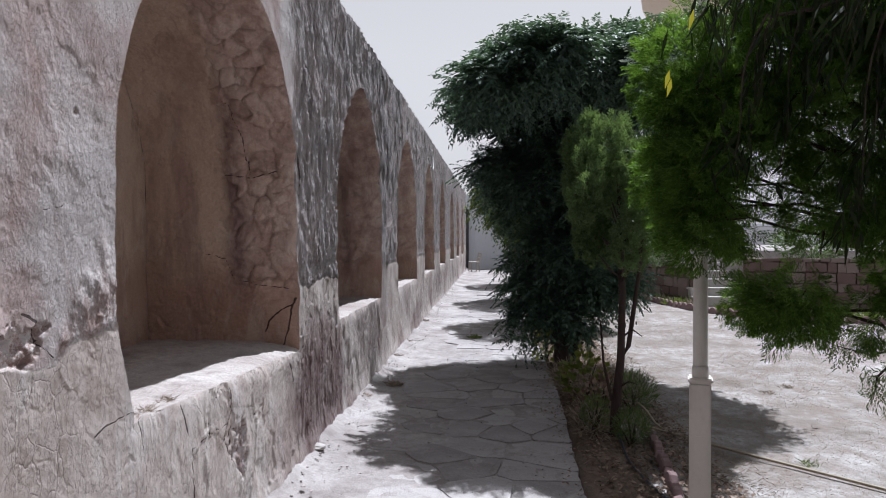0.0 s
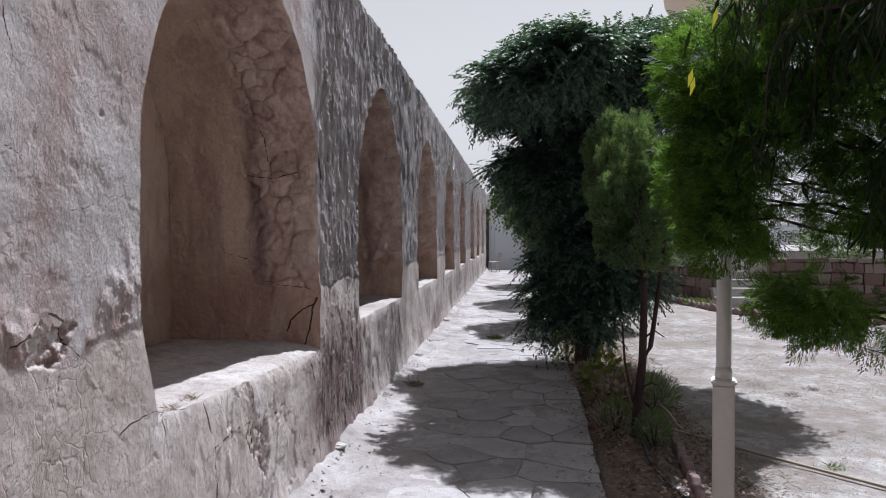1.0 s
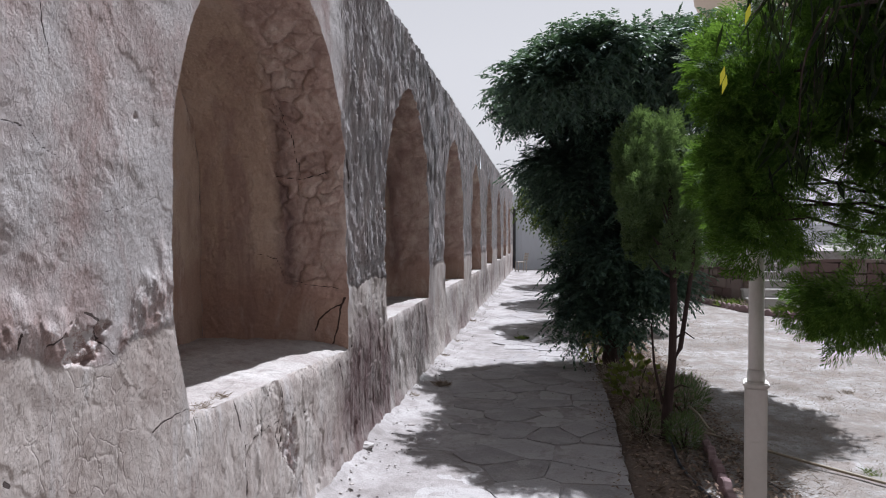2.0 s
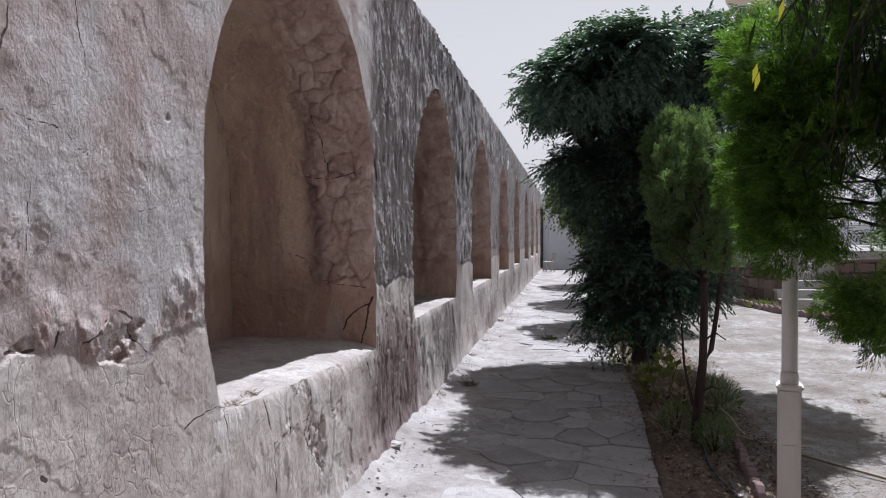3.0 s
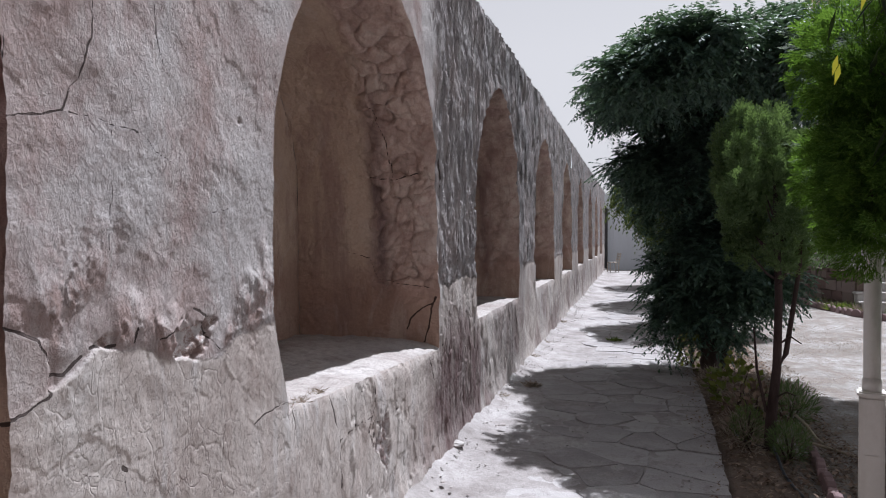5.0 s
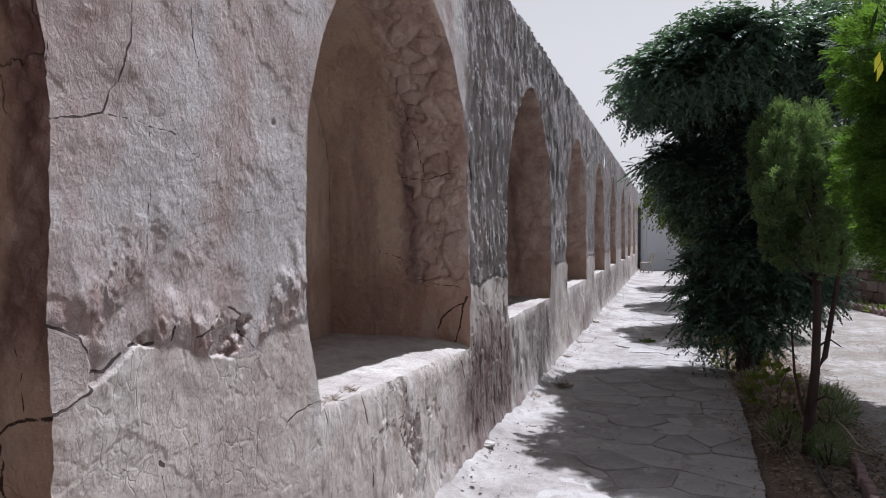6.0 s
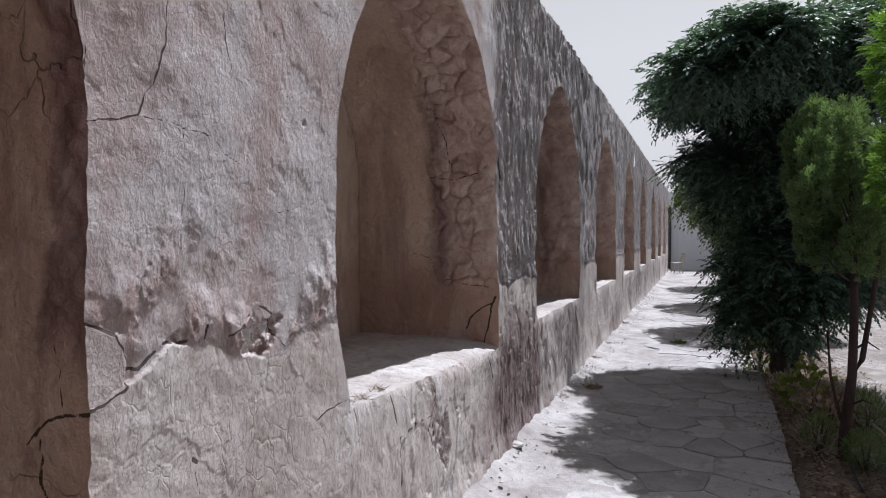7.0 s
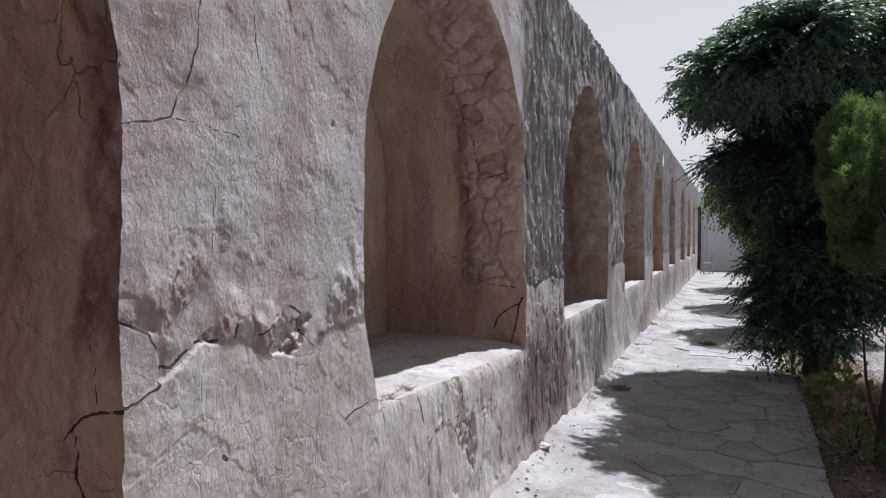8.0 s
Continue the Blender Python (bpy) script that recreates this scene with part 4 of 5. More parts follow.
# a slim tree out on the lawn
_r = np.random.default_rng(6)
LAWN_TREE = tiers(_r, (3.32, 7.9, 3.3), (0.55, 0.75, 0.5), 34, 0.33, 0.6, 0.3)
broad_tree("lawn_tree", 8, (3.705, 8.5, 0.0), LAWN_TREE, [((0.0, 0.0), 0.032)], M_LEAF, M_BARK2, 60,
           "slim leafy tree standing out on the dry lawn", fork=2.3, fronds=7, leaflets=11, length=0.30, size=0.08)

# further trees down the path
FAR_LOBES = [((0.1, 0, 2.2), (0.9, 0.9, 0.9)), ((-0.5, 0.3, 1.9), (0.6, 0.7, 0.6)), ((0.3, -0.4, 1.2), (0.6, 0.6, 0.6)), ((0.5, 0.5, 2.7), (0.8, 0.8, 0.7)), ((-0.9, 0.1, 2.25), (0.52, 0.6, 0.40)), ((-0.6, -0.4, 2.7), (0.6, 0.7, 0.4))]
for seed, (fx, fy), sc in ((11, (2.35, 12.6), 1.0), (12, (2.5, 17.0), 1.15), (13, (2.6, 22.5), 1.2), (14, (6.7, 21.0), 1.25)):
    lobes = [((fx + c[0] * sc, fy + c[1] * sc, c[2] * sc), tuple(v * sc for v in r)) for c, r in FAR_LOBES]
    broad_tree("shade_tree", seed, (fx, fy, 0.0), lobes, [((0, 0), 0.09), ((0.08, 0.05), 0.05)], M_GREEN if seed == 11 else M_LEAF, M_BARK, 70,
               "leafy green shade tree standing further along the path", fronds=6, leaflets=9, size=0.075, length=0.28)


def cypress():
    """A young cypress with two bare stems below and a flame-shaped head."""
    rng = np.random.default_rng(21)
    foot = np.array((2.18, 5.42, 0.0))
    t = tagged(new("cypress_tree"), "young cypress with bare twin stems and dense head", "tree", group="trees beside the path")
    t.location = foot
    stem = [(np.array([(0, 0, -0.08), (0.01, 0, 0.25), (0.05, 0.02, 0.62), (0.06, 0.02, 1.1), (0.045, 0.05, 1.6), (0.03, 0.05, 2.3)]), (0.050, 0.040, 0.032, 0.028, 0.023, 0.009)),
            (np.array([(0.05, 0.02, 0.60), (0.11, 0.03, 0.72), (0.16, 0.05, 1.05), (0.20, 0.05, 1.35), (0.22, 0.08, 1.8)]), (0.021, 0.020, 0.018, 0.015, 0.007)),
            (np.array([(0.05, 0.02, 0.78), (0.13, -0.02, 0.85), (0.20, -0.02, 0.80)]), (0.010, 0.008, 0.004)),
            (np.array([(0.02, 0.0, 0.40), (0.10, -0.05, 0.46), (0.16, -0.06, 0.44)]), (0.008, 0.006, 0.003)),
            (np.array([(-0.02, 0.0, 0.3), (-0.08, 0.03, 0.6), (-0.10, 0.04, 0.9)]), (0.012, 0.010, 0.006))]
    for k in range(26):
        z = 1.2 + 1.1 * k / 26
        a = rng.uniform(0, 6.28)
        stem.append((np.array([(0.05, 0.04, z), (0.05 + 0.10 * math.cos(a), 0.04 + 0.10 * math.sin(a), z + 0.05), (0.05 + 0.24 * math.cos(a), 0.04 + 0.24 * math.sin(a), z + 0.18)]), (0.010, 0.008, 0.003)))
    part("trunk", tubes_mesh("trunk", stem, M_BARK2, 8), None, t)
    lobes = []
    for k in range(44):
        z = rng.uniform(1.42, 2.32)
        wide = 0.39 * math.sin(min(1.0, (2.62 - z) / 0.75) * math.pi / 2) * (1 if z > 1.6 else 0.7)
        a = rng.uniform(0, 6.28)
        q = wide * rng.uniform(0.40, 1.0)
        r = rng.uniform(0.050, 0.085)
        lobes.append(((-0.05 + q * math.cos(a) + (0.08 if z < 1.65 else 0), 0.05 + q * math.sin(a), z), (r, r, r * 2.3)))
    P, O = blob_points(rng, lobes, 5200, 0.55)
    V, F = conifer_sprays(rng, P, O, 0.080, 0.0085, 1.3, 6, 4)
    part("crown", mesh_np("crown", V, F, M_CYP, shade=False), None, t)
    return t


cypress()


def arborvitae():
    """The feathery conifer nearest the camera, its trunk outside the view."""
    rng = np.random.default_rng(31)
    foot = np.array((3.55, 3.6, 0.0))
    t = tagged(new("arborvitae_tree"), "bright green arborvitae with feathery hanging sprays", "tree", group="trees beside the path")
    t.location = foot
    lobes = [((2.17, 3.35, 2.32), (0.18, 0.25, 0.28)), ((2.16, 3.35, 2.02), (0.17, 0.25, 0.20)), ((2.16, 3.35, 1.72), (0.16, 0.25, 0.15)), ((2.46, 3.5, 1.80), (0.22, 0.35, 0.12)), ((2.24, 3.35, 1.82), (0.24, 0.3, 0.26)), ((2.22, 3.3, 1.62), (0.20, 0.25, 0.16)), ((2.27, 3.4, 2.25), (0.26, 0.3, 0.3)), ((2.55, 3.45, 2.45), (0.50, 0.5, 0.55)), ((2.42, 3.35, 2.08), (0.34, 0.45, 0.30)), ((2.80, 3.4, 1.60), (0.30, 0.4, 0.15)), ((2.98, 3.5, 1.85), (0.28, 0.4, 0.32)), ((3.12, 3.5, 2.12), (0.36, 0.4, 0.36)), ((2.68, 3.5, 2.14), (0.30, 0.4, 0.16)), ((2.26, 3.30, 1.70), (0.18, 0.3, 0.15)),
             ((3.15, 3.5, 2.45), (0.62, 0.6, 0.55)), ((3.7, 3.6, 1.9), (0.7, 0.7, 0.9)), ((3.2, 3.6, 3.0), (0.75, 0.7, 0.7)), ((2.75, 3.5, 3.0), (0.5, 0.5, 0.5)),
             ((3.35, 3.4, 1.38), (0.42, 0.4, 0.20)), ((3.25, 3.4, 1.78), (0.42, 0.4, 0.26)), ((3.62, 3.4, 1.6), (0.3, 0.4, 0.3)), ((2.56, 3.25, 1.22), (0.16, 0.2, 0.13)), ((2.62, 3.3, 1.22), (0.15, 0.2, 0.13)), ((3.15, 3.2, 1.22), (0.25, 0.2, 0.10))]
    rel = lambda a: np.array(a) - foot
    stems = [limb(rng, (0, 0, -0.1), (0.05, 0.05, 3.4), 0.10, 0.03, 8, 0.02)]
    for c, r in lobes:
        stems.append(limb(rng, (0.02, 0.02, max(0.5, c[2] - 0.4)), rel(c), 0.013, 0.005, 7, 0.04))
    for k in range(60):
        c, r = lobes[k % len(lobes)]
        d = unit(rng.normal(0, 1, 3)) * np.array(r) * 0.9
        stems.append((np.stack([rel(c), rel(c) + d * 0.6, rel(c) + d]), (0.008, 0.005, 0.002)))
    # thin drooping branch low down
    stems.append((np.array([rel((3.3, 3.4, 1.3)), rel((3.12, 3.3, 1.05)), rel((2.98, 3.28, 0.92)), rel((2.96, 3.27, 0.82))]), (0.010, 0.008, 0.005, 0.002)))
    stems.append((np.array([rel((3.12, 3.3, 1.05)), rel((2.95, 3.28, 1.02)), rel((2.80, 3.27, 1.06))]), (0.006, 0.004, 0.002)))
    part("trunk", tubes_mesh("trunk", stems, M_BARK2, 7), None, t)
    clumps = []
    for cc, rr in lobes:
        m = max(3, int(23 * rr[0] * rr[2] / 0.30))
        for _ in range(m):
            d = unit(rng.normal(0, 1, 3)) * np.array(rr) * rng.uniform(0.35, 1.0)
            s = rng.uniform(0.10, 0.17)
            clumps.append((tuple(np.array(cc) + d), (s * 1.2, s * 1.2, s * 0.8)))
    P, O = blob_points(rng, clumps, 1050, 0.15)
    mid = np.array((3.1, 3.5, 2.1))
    O = unit(O + 0.9 * unit(P - mid))
    V, F = conifer_sprays(rng, P - foot, O, 0.105, 0.0048, -0.05, 10, 6)
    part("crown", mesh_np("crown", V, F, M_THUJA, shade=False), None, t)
    # few sprays on the bare branch
    q = np.array([(2.96, 3.27, 0.86), (2.98, 3.28, 0.90), (3.02, 3.28, 0.95), (2.82, 3.27, 1.05), (2.88, 3.28, 1.04), (3.05, 3.29, 0.88), (2.93, 3.27, 0.99), (3.04, 3.28, 0.82), (3.07, 3.3, 0.98)])
    q = np.repeat(q, 3, 0)
    V, F = conifer_sprays(rng, q - foot, unit(rng.normal(0, 1, q.shape) + np.array([-0.4, 0, -0.6])), 0.12, 0.006, -0.6, 8, 4)
    part("twig_sprays", mesh_np("twig_sprays", V, F, M_CYP, shade=False), None, t)
    return t


arborvitae()


def hanging_tree():
    """A broadleaf with long pendent leaves, its trunk outside the view and its crown over the arborvitae."""
    rng = np.random.default_rng(41)
    foot = np.array((4.6, 2.9, 0.0))
    t = tagged(new("weeping_tree"), "weeping tree with long narrow hanging leaves, shade put into their colour", "tree", group="trees beside the path")
    t.location = foot
    stems = [limb(rng, (0, 0, -0.1), (-0.1, 0.1, 3.0), 0.13, 0.07, 8, 0.03)]
    twigs, P = [], []
    for k in range(300):
        if k < 55:
            top = np.array((2.05 + 1.9 * rng.random() ** 0.8, rng.uniform(2.45, 3.0), rng.uniform(2.35, 3.3)))
            top[2] += 0.25 * max(0.0, 2.6 - top[0])
        else:
            # strands overhead, mostly out of view, added to shade the arborvitae
            top = np.array((rng.uniform(2.80, 5.6), rng.uniform(2.8, 5.2), rng.uniform(3.4, 4.7)))
        drop = rng.uniform(0.35, 1.0) * (0.75 if top[0] < 2.5 else 1.0)
        n = 9
        u = np.linspace(0, 1, n)
        line = top + np.stack([-0.18 * u + 0.04 * np.sin(u * 5 + k), 0.05 * np.cos(u * 4 + k), -drop * u], 1)
        twigs.append((line - foot, np.linspace(0.005, 0.0015, n)))
        m = int(drop * 48)
        v = rng.random(m)
        P.append(top + np.stack([-0.18 * v, 0.0 * v, -drop * v], 1) + rng.normal(0, 0.035, (m, 3)))
        if k % 9 == 0:
            stems.append(limb(rng, (-0.1, 0.1, 2.4 + rng.random()), top - foot, 0.03, 0.005, 8, 0.05))
    part("trunk", tubes_mesh("trunk", stems, M_BARK, 8), None, t)
    tagged(part("fine_branching", tubes_mesh("fine_branching", twigs, M_BARK, 4), None, t), kind="stuff")
    P = np.concatenate(P)
    n = len(P)
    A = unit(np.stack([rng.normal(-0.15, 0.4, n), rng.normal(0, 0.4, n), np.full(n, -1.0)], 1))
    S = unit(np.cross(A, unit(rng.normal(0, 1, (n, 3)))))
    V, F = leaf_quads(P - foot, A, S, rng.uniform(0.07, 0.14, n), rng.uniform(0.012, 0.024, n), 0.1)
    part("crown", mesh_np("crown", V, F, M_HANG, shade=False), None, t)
    for q, ln in (((2.02, 2.75, 2.42), 0.08), ((1.93, 2.75, 2.19), 0.07), ((1.94, 2.76, 2.16), 0.07)):
        V, F = leaf_quads(np.array([q]) - foot, unit(np.array([[-0.25, 0, -1.0]])), unit(np.array([[1.0, 0.3, -0.2]])), np.array([ln]), np.array([0.022]), 0.1)
        part("yellow_leaf", mesh_np("yellow_leaf", V, F, M_YELLOW, shade=False), None, t, "yellowing leaf")
    return t


hanging_tree()


# ---- blades, litter and stones ----
def blades(rng, x, y, z, hmin, hmax, lean=0.5, width=0.006, along=None):
    n = len(x)
    A = unit(np.stack([rng.normal(0, lean, n), rng.normal(0, lean, n), np.ones(n)], 1))
    S = unit(np.cross(A, unit(rng.normal(0, 1, (n, 3)))))
    return leaf_quads(np.stack([x, y, z], 1), A, S, rng.uniform(hmin, hmax, n), np.full(n, width) * rng.uniform(0.7, 1.4, n), 0.3)


def flat_leaves(rng, x, y, z, lmin, lmax, ratio=0.5, tilt=0.35):
    n = len(x)
    w = rng.uniform(0, 2 * math.pi, n)
    A = unit(np.stack([np.cos(w), np.sin(w), rng.normal(0, tilt, n)], 1))
    S = unit(np.stack([-np.sin(w), np.cos(w), rng.normal(0, tilt, n)], 1))
    L = rng.uniform(lmin, lmax, n)
    return leaf_quads(np.stack([x, y, z], 1), A, S, L, L * ratio, 0.1)


def stuff(name, VF, mat, label, category):
    return tagged(new(name, mesh_np(name, VF[0], VF[1], mat, shade=False)), label, category, kind="stuff")


rng = np.random.default_rng(77)


def on_lawn(n, x0, x1, y0, y1, clump=0.5, seed=1):
    x, y = rng.uniform(x0, x1, n * 3), rng.uniform(y0, y1, n * 3)
    keep = fbm(np.stack([x, y, x * 0], 1) * 1.3, 3, seed) + rng.normal(0, 0.08, n * 3) > clump
    x, y = x[keep][:n], y[keep][:n]
    return x, y, lawn_height(x, y)


x, y, z = on_lawn(130000, 2.5, 9.5, 3.8, 13.5, 0.45)
stuff("dry_grass", blades(rng, x, y, z - 0.004, 0.012, 0.04, 1.8, 0.0022), M_DRY, "short flattened straw-coloured dry grass on the lawn", "grass")
x, y, z = on_lawn(9000, 1.95, 3.0, 3.6, 11.0, 0.47, 2)
stuff("tall_dry_grass", blades(rng, x, y, z + 0.01, 0.025, 0.085, 0.9, 0.0018), M_DRY, "taller dry grass tangled round the tree bed", "grass")

# bed between path and edging
def bed_sheet():
    ys, us = steps(2.0, 16, 0.06), np.linspace(0, 1, 14)
    U, Y = (g.ravel() for g in np.meshgrid(us, ys, indexing="ij"))
    wide = 0.50 + 0.25 * smooth(5.5, 7.5, Y)
    X = path_right(Y) - 0.03 + (wide + 0.12 * (fbm(np.stack([Y, Y, Y], 1) * 1.2, 2, 95) - 0.5)) * U
    P = np.stack([X, Y, X * 0], 1)
    Z = lawn_height(X, Y) + 0.03 * np.sin(U * math.pi) ** 0.5 + 0.025 * (fbm(P * 7, 3, 96) - 0.5)
    Z = np.where((U < 0.001) | (U > 0.999), Z - 0.06, Z)
    return mesh_np("tree_bed", np.stack([X, Y, Z], 1), grid_faces(len(us), len(ys))[:, ::-1], M_BED)


tagged(new("tree_bed", bed_sheet()), "bare dark soil bed strewn with dead leaves", "flower bed", kind="structure")
x, y = rng.uniform(1.88, 2.75, 10000), rng.uniform(3.6, 11.5, 10000)
stuff("fallen_leaves", flat_leaves(rng, x, y, lawn_height(x, y) + rng.uniform(0.025, 0.055, 10000), 0.015, 0.055), M_LITTER, "brown dead leaves and twigs littering the soil", "leaf litter")
n = 900
x, y = 1.9 - np.abs(rng.normal(0, 0.12, n)), rng.uniform(3.8, 14, n)
stuff("path_leaves", flat_leaves(rng, x, y, np.full(n, PATH_Z + 0.022), 0.012, 0.035), M_LITTER, "scattered dead leaves along the path's edge", "leaf litter")


def pebble_arrays(rng, x, y, z, size):
    """Small broken chips, eight triangles each."""
    n = len(x)
    base = np.array([(1, 0, 0), (0, 1, 0), (-1, 0, 0), (0, -1, 0), (0, 0, 0.35), (0, 0, -0.6)], float)
    s = size[:, None, None] * rng.uniform(0.6, 1.3, (n, 6, 1)) * base[None]
    w = rng.uniform(0, 6.28, n)
    c, q = np.cos(w)[:, None], np.sin(w)[:, None]
    V = np.stack([s[:, :, 0] * c - s[:, :, 1] * q, s[:, :, 0] * q + s[:, :, 1] * c, s[:, :, 2]], 2) + np.stack([x, y, z], 1)[:, None, :]
    f = np.array([(0, 1, 4), (1, 2, 4), (2, 3, 4), (3, 0, 4), (1, 0, 5), (2, 1, 5), (3, 2, 5), (0, 3, 5)])
    return V.reshape(-1, 3), (np.arange(n)[:, None, None] * 6 + f[None]).reshape(-1, 3)


n = 1700
x, y = 0.03 + np.abs(rng.normal(0, 0.13, n)), rng.uniform(3.2, 20, n)
zp = PATH_Z + 0.012 + 0.06 * np.exp(-x / 0.1)
stuff("plaster_rubble", pebble_arrays(rng, x, y, zp, 0.003 + 0.013 * rng.random(n) ** 5), M_SILL, "crumbs of fallen plaster along the wall's foot", "rubble")
n = 1300
stuff("path_grit", pebble_arrays(rng, rng.uniform(0.1, 1.8, n), rng.uniform(3.6, 16, n), np.full(n, PATH_Z + 0.014), 0.002 + 0.010 * rng.random(n) ** 4), M_MORTAR, "loose grit on the paving", "grit")


def tuft(name, at, mat, n, spread, hmin, hmax, label, category="weed", lean=0.7, width=0.006):
    r = np.random.default_rng(int(abs(at[0] * 97 + at[1] * 131)))
    far = 1.3 * spread * np.sqrt(r.random(n))
    w = r.uniform(0, 2 * math.pi, n)
    V, F = blades(r, far * np.cos(w), far * np.sin(w), np.zeros(n), hmin, hmax, lean, width)
    ob = tagged(new(name, mesh_np(name, V, F, mat, shade=False)), label, category)
    ob.location = at
    return ob


tuft("dry_weed", (0.27, 7.0, PATH_Z + 0.01), M_DRY, 160, 0.06, 0.03, 0.13, "dry withered weed growing through the paving", lean=1.2)
tuft("green_weed", (0.98, 10.35, PATH_Z + 0.01), M_GREEN, 120, 0.07, 0.03, 0.12, "small green weed growing through the paving", width=0.014)
for wy, wx in ((2.42, -0.04), (2.56, -0.05), (2.72, -0.05), (2.56, -0.22)):
    tuft("sill_grass", (wx, wy, SILL + 0.02), M_DRY, 60, 0.03, 0.02, 0.06, "thin dry grass sprouting from the dusty sill", "grass", 0.8, 0.0015)
for wy in (6.4, 8.6, 9.8, 12.2):
    tuft("wall_weed", (0.07, wy, PATH_Z + 0.03), M_DRY, 50, 0.04, 0.03, 0.10, "dry weed at the foot of the wall", "grass", 0.8, 0.004)
for wx, wy in ((3.4, 4.9), (4.25, 7.4), (3.95, 7.1), (4.9, 6.3)):
    tuft("lawn_weed", (wx, wy, 0.0), M_GREEN if wy < 5 else M_DRY, 70, 0.05, 0.03, 0.10, "small weed standing on the dry lawn", "weed", 0.6, 0.003)

# a dark flat chip and a few larger stones on the path
for (sx, sy), s, mat in (((-0.02, 4.78), 0.10, M_STEP), ((0.09, 4.02), 0.035, M_SILL), ((0.16, 3.95), 0.03, M_SILL), ((0.20, 5.35), 0.05, M_SILL), ((0.05, 6.95), 0.05, M_SILL)):
    bm = bmesh.new()
    bmesh.ops.create_icosphere(bm, subdivisions=2, radius=s)
    for v in bm.verts:
        v.co *= 0.75 + 0.5 * noise.noise(v.co * 14 + Vector((sx, sy, 0)) * 9)
        v.co.z *= 0.22
        v.co.x *= 0.6
    ob = tagged(new("loose_stone", bm_mesh("loose_stone", bm, mat)), "flat loose piece of stone lying on the path", "stone", "loose stones")
    ob.location = (sx + 0.06, sy, PATH_Z + 0.045)
    ob.rotation_euler = (0.1, 0.12, -0.7 + sy)


# ---- shrubs round the trunks ----
def shrub(name, at, radii, mat, n, lmin, lmax, ratio, label, seed, up=0.3, stems=8):
    r = np.random.default_rng(seed)
    ob = tagged(new(name), label, "shrub")
    ob.location = at
    P = unit(r.normal(0, 1, (n, 3))) * np.array(radii) * (0.4 + 0.6 * r.random((n, 1)) ** 0.5) + np.array((0, 0, radii[2]))
    A = unit(unit(P - np.array((0, 0, radii[2] * 0.6))) + r.normal(0, 0.5, (n, 3)) + np.array((0, 0, up)))
    S = unit(np.cross(A, unit(r.normal(0, 1, (n, 3)) + np.array((0, 0, 1.5)))))
    L = r.uniform(lmin, lmax, n)
    V, F = leaf_quads(P, A, S, L, L * ratio, 0.2)
    part("foliage", mesh_np("foliage", V, F, mat, shade=False), None, ob)
    lines = []
    for k in range(stems):
        q = P[r.integers(n)]
        lines.append((np.stack([(0, 0, -0.03), q * 0.5 + np.array((0, 0, 0.03)), q]), (0.008, 0.006, 0.002)))
    part("stems", tubes_mesh("stems", lines, M_BARK2, 5), None, ob)
    return ob


shrub("broadleaf_sapling", (2.08, 6.45, 0.0), (0.20, 0.22, 0.27), M_SHRUB, 170, 0.05, 0.10, 0.75, "small sapling with broad yellow-green leaves", 51)
shrub("broadleaf_sapling", (1.88, 8.6, 0.0), (0.16, 0.22, 0.25), M_SHRUB, 170, 0.05, 0.10, 0.7, "small sapling with broad yellow-green leaves", 52)
shrub("withered_shrub", (2.15, 6.0, 0.0), (0.22, 0.24, 0.20), M_LITTER, 260, 0.04, 0.09, 0.5, "withered brown shrub beside the cypress", 53)
shrub("grey_herb", (2.50, 6.35, 0.0), (0.20, 0.22, 0.17), M_CYP, 900, 0.05, 0.12, 0.07, "fine-leaved grey-green herb on the bed", 54, 1.0)
shrub("conifer_seedling", (2.28, 5.25, 0.0), (0.13, 0.13, 0.14), M_CYP, 1200, 0.03, 0.07, 0.09, "dark little conifer seedling at the cypress's foot", 55, 0.8)
shrub("conifer_seedling", (2.05, 5.55, 0.0), (0.12, 0.12, 0.15), M_CYP, 800, 0.03, 0.07, 0.09, "dark little conifer seedling at the cypress's foot", 56, 0.8)
shrub("dry_brush", (2.02, 7.3, 0.0), (0.18, 0.4, 0.12), M_DRY, 700, 0.05, 0.13, 0.05, "tangle of dry stalks at the bed's edge", 57, 0.6)
shrub("dry_brush", (2.02, 5.6, 0.0), (0.14, 0.45, 0.09), M_DRY, 600, 0.05, 0.13, 0.05, "tangle of dry stalks at the bed's edge", 58, 0.6)
shrub("dry_brush", (2.5, 7.2, 0.0), (0.25, 0.4, 0.10), M_DRY, 700, 0.05, 0.13, 0.05, "tangle of dry stalks at the bed's edge", 59, 0.6)


